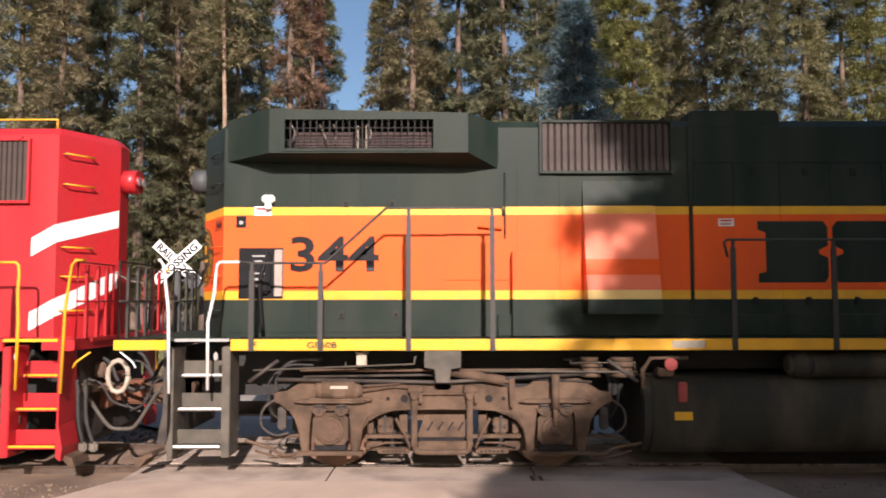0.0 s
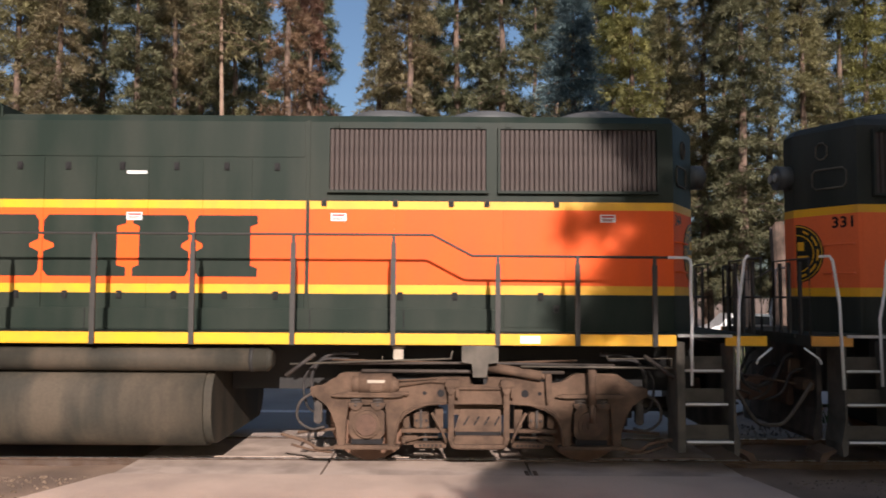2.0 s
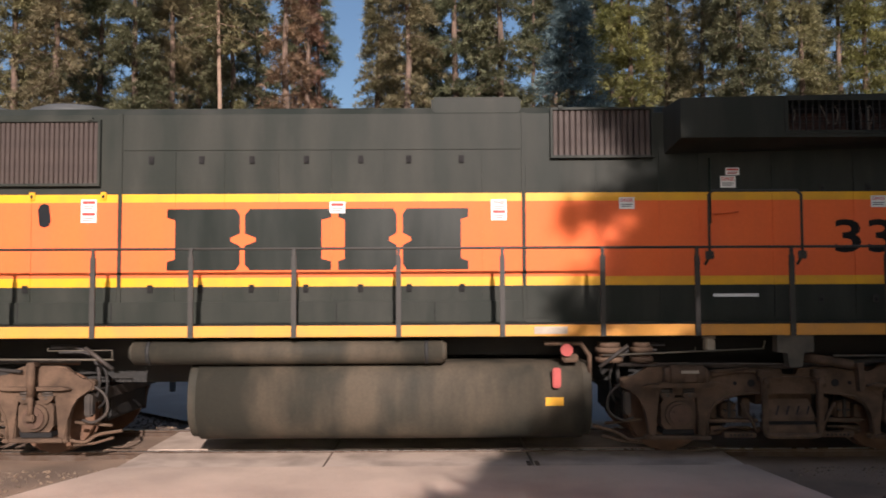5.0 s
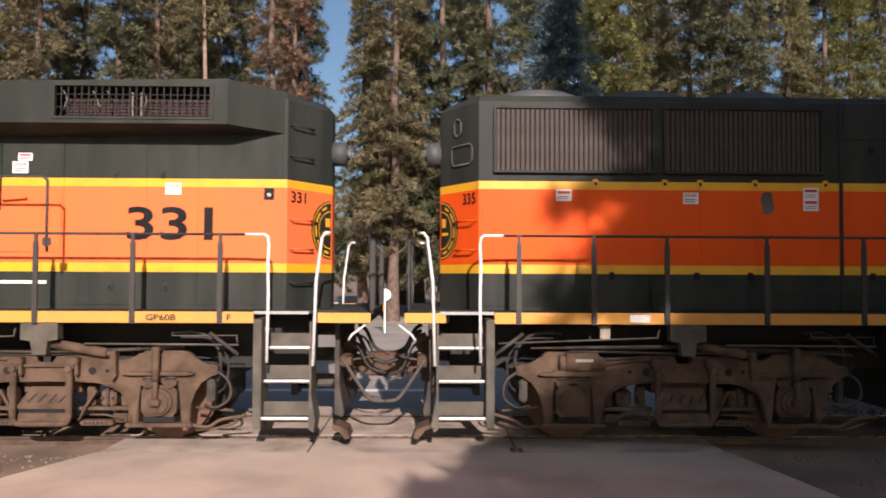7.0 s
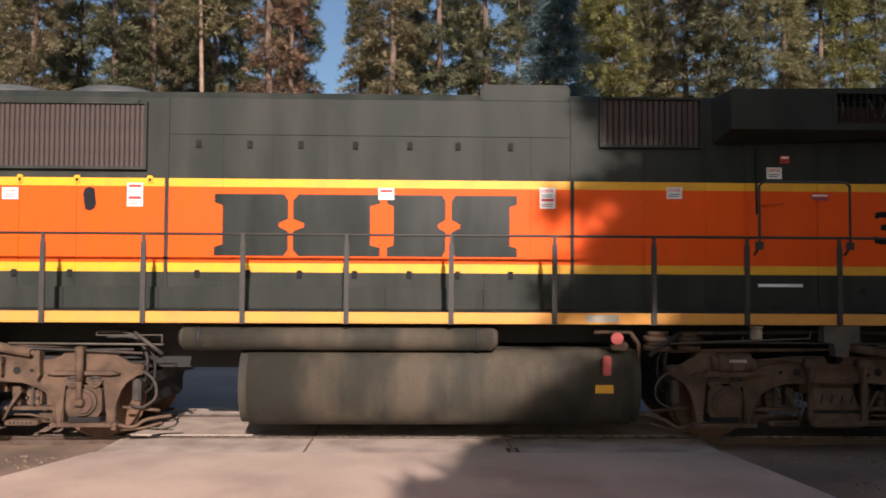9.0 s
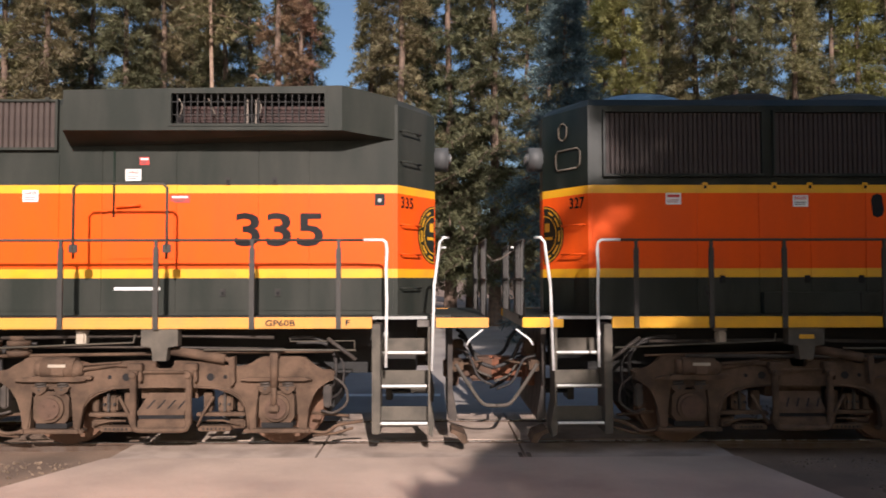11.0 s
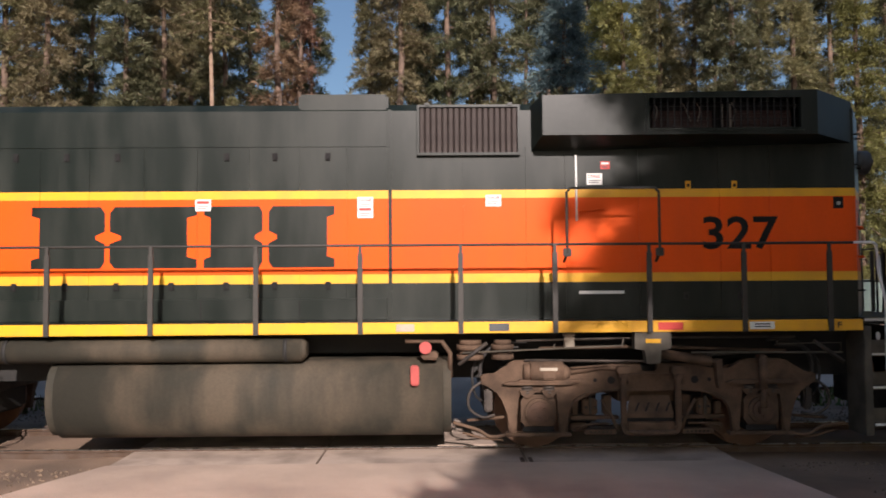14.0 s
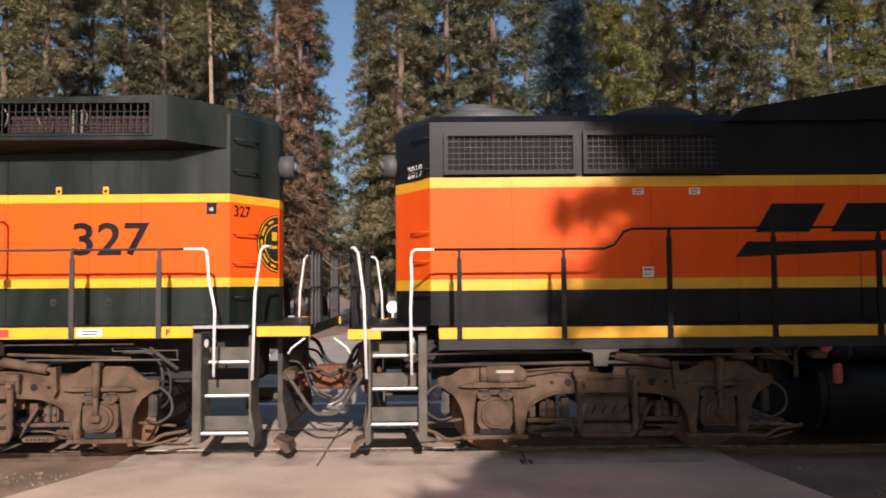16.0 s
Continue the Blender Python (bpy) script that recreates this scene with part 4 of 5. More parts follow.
def fans(loco, d, mats, us=(-6.97, -5.47, -4.08), z=4.40):
    for u, m in zip(us, mats):
        bm = bmesh.new()
        cyl(bm, (d * u, 0, z + .07), "z", .64, .16, 28)
        cyl(bm, (d * u, 0, z + .17), "z", .64, .05, 28, .52)
        f = part("roof_fan", bm, m, loco, "low round roof fan housing")
        bm = bmesh.new()
        cyl(bm, (d * u, 0, z + .20), "z", .50, .02, 28)
        part("fan_guard", bm, UNDER, f)


def booster(x, d, number, s, seed, old=False, blue=False):
    """A cabless diesel unit; d = 1 has its radiators towards -x, d = -1 towards +x."""
    loco = thing("locomotive", "cabless orange and dark green diesel locomotive with yellow stripes, number " + number, "locomotive", pose(x, TRACK, 0), "locomotives of the train")
    rnd = random.Random(seed)
    P = lambda u: d * u
    top = 4.446
    def span(u0, u1):
        return tuple(sorted((P(u0), P(u1))))
    hood(loco, s, *span(-7.82, 8.13), top, [(*span(.91, 2.08), .13)])
    # hood doors
    def row(us, z0, z1, name="hood_door"):
        panels(loco, s, sorted(P(u) for u in us), z0, z1, name)
    row([-7.78, -6.42, -5.62, -4.95, -4.23, -3.12], 1.70, 3.30)
    row([-3.08, -2.38, -1.75, -1.05, -.37, .30, .95, 1.55, 2.07], 1.70, 3.86)
    row([-3.06, 2.06], 3.88, 4.33, "upper_panel")
    row([2.12, 3.03, 3.80], 1.70, 3.68, "body_panel")
    row([3.84, 4.35, 5.30, 6.35, 7.0, 8.08], 1.70, 3.88)
    for u in (-3.10, 2.10):
        bm = bmesh.new()
        box(bm, P(u) - .022, P(u) + .022, -HALF - .018, -HALF + .01, 1.66, 4.36)
        part("body_seam", bm, s.upper, loco)
    radiator(loco, s, *span(-7.60, -5.58), 3.45, 4.25, 32)
    radiator(loco, s, *span(-5.40, -3.38), 3.45, 4.25, 32)
    if d > 0:
        radiator(loco, s, *span(2.48, 3.75), 3.79, 4.38, 17)
        flare(loco, s, d)
    else:
        radiator(loco, s, *span(2.36, 4.02), 3.77, 4.40, 19)
        flare(loco, s, d, 4.56, .42, 7.46, (5.40, 7.28, 3.98, 4.37))
    fans(loco, d, [FANBLUE if blue else FANM, FANM if not blue else UNDER, FANM])
    bm = bmesh.new()
    lo, hi = span(-.2, .7)
    box(bm, lo, hi, -.35, .35, top - .02, top + .10, .03)
    part("exhaust_stack", bm, UNDER, loco)
    bm = bmesh.new()
    lo, hi = span(-5.60, 2.06 if d > 0 else 4.60)
    box(bm, lo, hi, -HALF - .085, -HALF + .004, 1.648, 1.925, .012)
    part("door_ledge", bm, s.lower, loco)
    for u in (-4.35, -3.16, -.3, .95):
        bm = bmesh.new()
        box(bm, P(u) - .006, P(u) + .006, -HALF - .089, -HALF - .08, 1.66, 1.92)
        part("ledge_seam", bm, DARK, loco)
    # company mark and number
    mark = GREEN2 if old else GREEN
    if d > 0:
        big_mark(loco, -2.49, 1.385, 2.325, 3.115, mark)
        nx, nw = {"331": (6.10, 1.09), "335": (6.05, 1.13)}.get(number, (6.13, .98))
        lettering("road_number", number, nw, .43, BLACK, loco, pose(nx, -HALF - .0145, 2.52), "black painted number")
    else:
        big_mark(loco, -1.25, 2.46, 2.325, 3.115, mark)
        lettering("road_number", number, 1.14, .46, BLACK, loco, pose(-7.26, -HALF - .0145, 2.47), "black painted number")
    # latches
    yl = YELLOW if not old else UNDER
    for u in (-6.31, -5.41, -4.95, -4.23, -3.31):
        latch(loco, P(u), 3.29, yl)
    for u in (-2.70, -2.05, -1.4, -.7, 0., .62, 1.3):
        latch(loco, P(u), 2.09, DARK)
        if rnd.random() < .93:
            latch(loco, P(u), 3.75, DARK)
    for u in (-5.0, -4.3, -6.1):
        latch(loco, P(u), 2.09, DARK)
    for u in (-6.3, 6.6, 5.9):
        latch(loco, P(u), 1.93, UNDER)
    for u in (5.95, 6.55):
        latch(loco, P(u), 3.36, yl if number == "327" else UNDER)
    # labels
    if d > 0:
        warning(loco, -6.72, 3.13)
        warning(loco, -5.07, 3.10, kind=1)
        warning(loco, -3.50, 3.17)
        warning(loco, -3.50, 3.02)
        warning(loco, -.30, 3.13)
        warning(loco, 1.78, 3.15, kind=1)
        warning(loco, 1.78, 3.03)
        warning(loco, 3.43, 3.17, kind=1)
        warning(loco, 4.74, 3.44, kind=1)
        if number == "331":
            warning(loco, 4.80, 3.575, .18, .10)
            warning(loco, 6.68, 3.18, kind=1)
        else:
            warning(loco, 4.88, 3.62, .12, .10, 2)
        if number == "335":
            warning(loco, 5.34, 3.13, .25, .10, 2)
    else:
        warning(loco, -7.62, 3.26, .22, .12)
        warning(loco, -4.98, 3.02, .2, .09)
        for u in (-1.65, .87, 3.50, 6.97):
            warning(loco, u, 3.10, .20, .10)
        bm = bmesh.new()
        box(bm, .76, 1.02, -HALF - .014, -HALF - .009, 3.65, 3.69)
        part("white_plate", bm, WHITE, loco)
    bm = bmesh.new()
    pts = [(math.cos(k * math.tau / 8) * .085, math.sin(k * math.tau / 8) * .085) for k in range(8)]
    if d > 0:
        prism(bm, [(P(-4.07) + x, 3.04 + z + (.07 if z > 0 else -.07)) for x, z in pts], -HALF - .016, -HALF)
        part("porthole", bm, GLASS, loco, "small dark oval window")
    bm = bmesh.new()
    box(bm, P(7.90) - .07, P(7.90) + .07, -HALF - .012, -HALF, 3.04, 3.20, .004)
    pl = part("control_plate", bm, BLACK, loco)
    bm = bmesh.new()
    cyl(bm, (P(7.90), -HALF - .016, 3.11), "y", .026, .01, 14)
    part("plate_ring", bm, LENS, pl)
    # engine-room door, its bar and kick plate
    lo, hi = span(4.40, 5.27)
    bm = bmesh.new()
    box(bm, lo, hi, -HALF - .022, -HALF - .006, 2.36, 3.10, .006)
    dr = part("side_door", bm, s.band, loco)
    bm = bmesh.new()
    tube(bm, [(P(4.55), -HALF - .02, 3.02), (P(4.55), -HALF - .06, 3.02), (P(4.85), -HALF - .06, 3.05)], .014)
    part("door_handle", bm, s.band, dr)
    bm = bmesh.new()
    tube(bm, [(P(4.50), -HALF - .02, 3.75), (P(4.50), -HALF - .03, 2.9)], .013)
    part("lift_rod", bm, WHITE if number == "327" else GREEN2, loco)
    if d > 0:
        bm = bmesh.new()
        box(bm, 4.52, 5.10, -HALF - .022, -HALF - .005, 1.96, 2.0)
        part("kick_plate", bm, WHITE, loco)
    for u in (-6.35, 6.6, 5.95, 3.3):
        bm = bmesh.new()
        box(bm, P(u) - .11, P(u) + .11, -HALF - .014, -HALF - .006, 2.125, 2.215)
        for k in range(4):
            box(bm, P(u) - .10, P(u) + .10, -HALF - .019, -HALF - .012, 2.135 + k * .02, 2.145 + k * .02)
        part("vent_louvre", bm, s.stripe, loco)
    # walkway, rails, steps
    walkway(loco, s, *span(-7.66, 7.85))
    if d > 0:
        posts = [(u, 2.58) for u in (-7.37, -6.46, -5.57, -4.35, -3.16, -1.98, -.74, .52, 1.77, 2.98, 4.12, 5.26, 6.41, 7.45)]
        rails(loco, s, [[(-7.57, 2.57), (7.76, 2.57)]], posts)
        bm = bmesh.new()
        y = -DECK - .03
        tube(bm, [(4.24, y + .08, 2.36), (4.27, y, 2.46), (4.27, y, 3.20), (4.32, y, 3.25), (5.34, y, 3.25), (5.39, y, 3.20), (5.39, y, 2.46), (5.36, y + .08, 2.36)], .017)
        part("door_hoop", bm, s.post, loco, "raised handrail hoop before the side door")
        for u in (4.27, 5.39):
            bm = bmesh.new()
            box(bm, u - .05, u + .05, y - .012, y + .02, 2.42, 2.52, .008)
            part("hoop_clamp", bm, s.post, loco)
    else:
        posts = [(-7.60, 2.57), (-6.77, 2.57), (-5.71, 3.23), (-4.70, 3.23), (-1.80, 2.84), (-.59, 2.84), (.64, 2.84), (1.83, 2.84), (3.04, 2.84), (4.25, 2.84), (5.51, 2.59), (6.47, 2.59), (7.40, 2.59)]
        rails(loco, s, [[(-7.76, 2.57), (-7.6, 2.557), (-6.72, 2.557), (-5.98, 3.226), (-4.58, 3.226), (-4.56, 3.12)],
                        [(-1.86, 2.62), (-1.90, 2.80), (-1.86, 2.83), (4.72, 2.83), (5.20, 2.58), (7.57, 2.572)]], posts)
        # blanked cab side: a patched bulge and a low locker
        bm = bmesh.new()
        zs = s.zs
        for (za, zb, k) in ((1.93, zs[0], 0), (zs[0], zs[1], 1), (zs[1], 2.42, 3), (2.42, 2.62, 2), (2.62, zs[2], 3), (zs[2], zs[3], 4), (zs[3], 3.64, 0)):
            f = lambda z: .015 + .34 * (3.64 - z) / 1.7
            e = lambda z: 0.0
            v = [bm.verts.new(p) for p in ((-3.50 - e(za), -HALF - f(za), za), (-2.58 + e(za), -HALF - f(za), za), (-2.58 + e(zb), -HALF - f(zb), zb), (-3.50 - e(zb), -HALF - f(zb), zb),
                                            (-3.50 - e(za), -HALF, za), (-2.58 + e(za), -HALF, za), (-2.58 + e(zb), -HALF, zb), (-3.50 - e(zb), -HALF, zb))]
            for q in ((0, 1, 2, 3), (4, 7, 6, 5), (0, 3, 7, 4), (1, 5, 6, 2), (3, 2, 6, 7), (0, 4, 5, 1)):
                bm.faces.new([v[i] for i in q]).material_index = k
        bmesh.ops.remove_doubles(bm, verts=bm.verts, dist=.0005)
        part("side_duct", bm, [GREEN2, PALEYELLOW, ORANGE, ORANGE2, YELLOW], loco, "faded patched duct on the body side")
        bm = bmesh.new()
        layers(bm, [(-4.42, -HALF - .20), (-3.88, -HALF - .20), (-3.88, -HALF), (-4.42, -HALF)], 1.66, 2.72, s.zs)
        part("side_locker", bm, [s.lower, s.stripe, s.band, s.upper], loco)
        bm = bmesh.new()
        box(bm, -7.92, -7.35, -HALF - .02, -HALF, 2.13, 2.78)
        rc = part("equipment_recess", bm, BLACK, loco)
        bm = bmesh.new()
        box(bm, -7.46, -7.36, -HALF - .03, -HALF - .02, 2.16, 2.76, .004)
        part("equipment_cover", bm, surface("light_grey_panel", (.38, .30, .26), None, .5, mix=.3), rc)
        bm = bmesh.new()
        box(bm, -7.78, -7.50, -HALF - .12, -HALF - .02, 2.20, 2.74, .03)
        reel = part("cable_box", bm, BLACK, rc)
        for z, h, w in ((2.66, .02, .16), (2.58, .035, .10), (2.44, .02, .16), (2.36, .03, .12), (2.28, .045, .08)):
            bm = bmesh.new()
            box(bm, -7.64 - w / 2, -7.64 + w / 2, -HALF - .126, -HALF - .118, z, z + h)
            part("box_tag", bm, LENS, reel)
        bm = bmesh.new()
        tube(bm, curve_pts([(-7.56, -HALF - .1, 2.60), (-7.62, -HALF - .13, 2.3), (-7.58, -HALF - .13, 1.7)]), .03)
        part("cable", bm, BLACK, rc)
        bm = bmesh.new()
        box(bm, -7.62, -7.46, -HALF - .10, -HALF, 3.36, 3.46, .02)
        box(bm, -7.58, -7.50, -HALF - .09, -HALF - .02, 3.28, 3.36, .01)
        part("service_light", bm, WHITE, loco)
    for sd in (-1, 1):
        front = sd == d
        steps(loco, s, sd, sd * (7.85 if front else 7.66), kink=.27 if (number, front) in (("327", True), ("331", False), ("344", True)) else .18)
        end_gear(loco, s, sd, off=.37 if front else 0.0, tip=.24 if front else .10)
        hood_end(loco, s, sd, 8.13 if front else 7.82, number, BLACK, irons=front)
    # walkway-edge markings
    yy = -DECK - .004
    def plate(x0, x1, mat, nm="edge_plate"):
        bm = bmesh.new()
        box(bm, x0, x1, yy - .004, yy + .004, 1.53, 1.62)
        return part(nm, bm, mat, loco)
    if number == "327":
        plate(5.36, 5.66, LABELRED)
        pl = plate(6.47, 6.77, WHITE)
        bm = bmesh.new()
        for k in range(2):
            box(bm, 6.53, 6.72, yy - .007, yy - .004, 1.555 + .03 * k, 1.568 + .03 * k)
        part("label_bar", bm, BLACK, pl)
        plate(3.32, 3.56, FANM)
        plate(2.2, 2.42, surface_cream())
    else:
        plate(P(-5.9) - .12, P(-5.9) + .12, WHITE)
        plate(P(2.35) - .2, P(2.35) + .2, surface_cream())
    if number != "327":
        lettering("model_marking", "GP60B", .36, .075, UNDER, loco, pose(P(6.75) - .18, yy - .004, 1.535))
    lettering("front_mark", "F", .05, .07, UNDER, loco, pose(P(7.56) - .025, yy - .004, 1.54))
    # below the deck
    fuel_tank(loco, *span(-2.05, 2.86))
    air_tube(loco, *span(-2.78, 1.10))
    under_gear(loco, d, seed)
    if number != "327":
        bm = bmesh.new()
        box(bm, P(2.40) - .11, P(2.40) + .11, -1.428, -1.418, .66, .76)
        part("tank_plate", bm, YELLOW, loco)
    for cx in (-5.30, 5.30):
        truck_under(loco, cx)
    return loco


def road_switcher(x, number):
    """The last unit: black, orange and yellow, radiators leading."""
    s = NEWER
    loco = thing("locomotive", "orange and black diesel locomotive with yellow stripes, number " + number, "locomotive", pose(x, TRACK, 0), "locomotives of the train")
    hood(loco, s, -7.35, 7.3, 4.32, [])
    panels(loco, s, [-7.3, -6.3, -5.4, -4.5, -3.4, -2.6, -1.8, -1.0, 0, 1.0, 2.0, 3.0], 1.66, 3.46)
    wire_grille(loco, s, -7.12, -5.50, 3.58, 4.03, -HALF - .060, 22, 6)
    wire_grille(loco, s, -5.32, -3.64, 3.58, 4.03, -HALF - .060, 22, 6)
    bm = bmesh.new()
    prism(bm, [(-3.5, 4.2), (-3.3, 4.36), (-1.4, 4.66), (2.2, 4.66), (3.6, 4.32), (3.6, 4.2)], -HALF - .10, HALF + .10)
    part("brake_hatch", bm, s.upper, loco)
    fans(loco, 1, [FANM, UNDER], (-6.6, -4.2), 4.30)
    bm = bmesh.new()
    cyl(bm, (-6.75, -.3, 4.42), "z", .28, .24, 20)
    part("exhaust_stack", bm, FANM, loco)
    y = -HALF - .0135
    bm = bmesh.new()
    for k in range(3):
        a = -3.15 + k * .98
        prism(bm, [(a, 2.76), (a + .70, 2.76), (a + .92, 3.13), (a + .22, 3.13)], y, y + .003)
    part("company_mark", bm, BLACK, loco, "slanted black company mark over a long bar")
    bm = bmesh.new()
    prism(bm, [(-3.42, 2.44), (-.3, 2.56), (-.2, 2.66), (-3.26, 2.64)], y, y + .003)
    part("company_bar", bm, BLACK, loco)
    for xx, z in ((-4.66, 3.30), (-3.93, 3.30), (-4.55, 2.26)):
        warning(loco, xx, z, .14, .08 if z > 3 else .13)
    walkway(loco, s, -7.25, 7.25, 1.60, .14, .13)
    rails(loco, s, [[(-7.31, 2.54), (-5.25, 2.537), (-5.12, 2.58), (-5.0, 2.74), (-4.9, 2.775), (6.8, 2.775)]],
          [(-7.0, 2.54), (-5.74, 2.54), (-4.46, 2.78), (-3.19, 2.78), (-1.91, 2.78), (-.6, 2.78), (.7, 2.78)], 1.46)
    for sd in (-1, 1):
        steps(loco, s, sd, sd * 7.40, 2.54, 1.60, (1.25, 0.86, 0.46))
        end_gear(loco, s, sd, 1.60, off=-.30)
        hood_end(loco, s, sd, 7.32, "", WHITE, False)
    bm = bmesh.new()
    m = Vector((-7.53, -.60, 3.62))
    box(bm, -.24, .24, -.02, .02, -.14, .14, .03)
    nb = part("number_board", bm, BLACK, loco, at=pose(m.x, m.y - .01, m.z, 0, 0, -58.4))
    lettering("road_number", number, .38, .17, WHITE, nb, pose(-.19, -.026, -.085))
    fuel_tank(loco, -2.6, 2.6, .22, 1.12, BLACK)
    air_tube(loco, -2.5, 1.4, 1.30, mat=BLACK)
    under_gear(loco, -1, 77)
    for cx in (-5.20, 5.20):
        truck_under(loco, cx)
    return loco


def red_unit(x):
    """The leading unit, of which the rear end shows."""
    s = REDS
    loco = thing("locomotive", "red diesel locomotive with white diagonal stripes and yellow rails", "locomotive", pose(x, TRACK, 0), "locomotives of the train")
    hood(loco, s, -7.8, 7.74, 4.37, [])
    radiator(loco, s, 5.3, 7.36, 3.40, 4.18, 30)
    panels(loco, s, [2.0, 3.0, 4.0, 5.0, 6.0, 7.0], 1.7, 3.3)
    walkway(loco, s, -7.44, 7.44)
    rails(loco, s, [[(-7.36, 2.57), (7.36, 2.57)]], [(u, 2.58) for u in (-6, -4, -2, 0, 2, 4, 5.6, 7.3)])
    # diagonal white bands on the cut corner
    o = Vector((7.74, -HALF, 0))
    d = Vector((.524, .852, 0))
    n = Vector((.852, -.524, 0)) * .006
    for z, dz in ((2.86, .26), (1.90, .38)):
        bm = bmesh.new()
        q = [o + n + Vector((-.0, 0, z)), o + n + d * .90 + Vector((0, 0, z + dz)), o + n + d * .90 + Vector((0, 0, z + dz + .24)), o + n + Vector((-.0, 0, z + .24))]
        bm.faces.new([bm.verts.new(p) for p in q])
        q = [Vector((7.42, -HALF - .006, z - .18)), Vector((7.74, -HALF - .006, z)), Vector((7.74, -HALF - .006, z + .24)), Vector((7.42, -HALF - .006, z + .06))]
        bm.faces.new([bm.verts.new(p) for p in q])
        part("white_stripe", bm, WHITE, loco)
    for sd in (-1, 1):
        steps(loco, s, sd, sd * 7.44)
        end_gear(loco, s, sd, off=-.34)
        hood_end(loco, s, sd, 7.76, "", WHITE, False)
    bm = bmesh.new()
    tube(bm, [(6.5, -.7, 4.37), (6.5, -.7, 4.52), (7.6, -.7, 4.52), (7.6, -.7, 4.37)], .016)
    part("roof_rail", bm, YELLOW, loco)
    fuel_tank(loco, -2.6, 2.6)
    for cx in (-5.30, 5.30):
        truck_under(loco, cx)
    return loco


# where each unit's middle stands on the track at the start
STANDS = (-12.765, 5.265, 23.295, 41.705, 60.115, 78.17)
TRAIN = [red_unit(STANDS[0]),
         booster(STANDS[1], -1, "344", HERITAGE_OLD, 11, old=True),
         booster(STANDS[2], 1, "331", HERITAGE_FADED, 12),
         booster(STANDS[3], 1, "335", HERITAGE_DUSTY, 13),
         booster(STANDS[4], 1, "327", HERITAGE, 14, blue=True),
         road_switcher(STANDS[5], "2819")]

# ---- ground, track and road ----
def sheet(name, outline, z, mat, label, category, kind="structure", cuts=0, rough=0.0):
    bm = bmesh.new()
    bm.faces.new([bm.verts.new((x, y, z)) for x, y in outline])
    if cuts:
        bmesh.ops.subdivide_edges(bm, edges=bm.edges, cuts=cuts, use_grid_fill=True)
        for v in bm.verts:
            v.co.z += rough * noise.noise(v.co * 0.9)
    return tagged(new(name, mesh_of(bm, name, mat)), label, category, kind=kind)


def ground():
    """One sheet to the horizon, lower beside the crossing, with small unevenness near the track."""
    xs = [-1500, -300, -80, -40] + [-24 + i * .6 for i in range(81)] + [40, 80, 300, 1500]
    ys = [-1500, -300, -60, -20, -10] + [-4 + i * .5 for i in range(70)] + [36, 42, 60, 120, 400, 1500]
    V, F = [], []
    for y in ys:
        for x in xs:
            near = 1 if abs(x) < 24 and -4 < y < 30 and not (-5 < x < 4.6 and y < 9.3) else 0
            z = -.10 + near * .05 * noise.noise(Vector((x * .7, y * .7, 3)))
            V.append((x, y, z))
    n = len(xs)
    for j in range(len(ys) - 1):
        for i in range(n - 1):
            a = j * n + i
            F.append((a, a + 1, a + n + 1, a + n))
    me = bpy.data.meshes.new("ground")
    me.from_pydata(V, [], F)
    me.materials.append(SOIL)
    return tagged(new("ground", me), "brown gravelly soil beside the track", "ground", kind="structure")


ground()
sheet("road", [(-4.9, -30), (-4.5, 7.8), (-3.9, 9.217), (3.62, 9.217), (3.95, 7.4), (4.6, -30)], -.012, ASPHALT, "worn sunlit road leading to the crossing", "road")
sheet("road_far", [(-3.9, 12.3), (3.6, 12.3), (6.5, 15.5), (30, 17.5), (30, 20), (6, 21.5), (4.2, 40), (-3.4, 40), (-6.5, 22), (-30, 20), (-30, 16), (-7, 15)], -.030, FARROAD, "grey road junction beyond the track", "road")
bm = bmesh.new()
box(bm, -3.4, .1, 14.1, 14.35, -.028, -.022)
tagged(new("stop_line", mesh_of(bm, "stop_line", WHITE)), "white painted stop line on the road", "marking", kind="structure")


def crossing():
    deck = thing("crossing_deck", "worn concrete crossing panels between the rails", "crossing", pose(0, 0, 0), kind="structure")
    xs = [-3.88, -1.42, 1.08, 3.60]
    for y0, y1 in ((9.22, 10.02), (10.20, 11.44), (11.62, 12.28)):
        for a, b in zip(xs, xs[1:]):
            bm = bmesh.new()
            box(bm, a + .012, b - .012, y0, y1, -.18, -.018 if y0 < 10 else -.008, .005)
            part("crossing_panel", bm, PANEL, deck)
    bm = bmesh.new()
    for dx in (-.05, .05):
        box(bm, xs[2] + dx - .024, xs[2] + dx + .024, 9.22, 9.46, -.020, -.010)
    part("joint_strip", bm, GRIME, deck)
    return deck


crossing()


def rail(y):
    r = thing("rail", "brown steel rail with a polished head", "rail", pose(0, y, 0), "rails", kind="structure")
    bm = bmesh.new()
    prism(bm, [(-.07, -.17), (.07, -.17), (.07, -.155), (.012, -.135), (.012, -.04), (.034, -.03), (.034, -.003), (-.034, -.003), (-.034, -.03), (-.012, -.04), (-.012, -.135), (-.07, -.155)], -90, 90, "yz")
    part("web", bm, RAILM, r)
    bm = bmesh.new()
    box(bm, -90, 90, -.028, .028, -.004, .0)
    part("head", bm, RAILTOP, r)


rail(TRACK - .75)
rail(TRACK + .75)


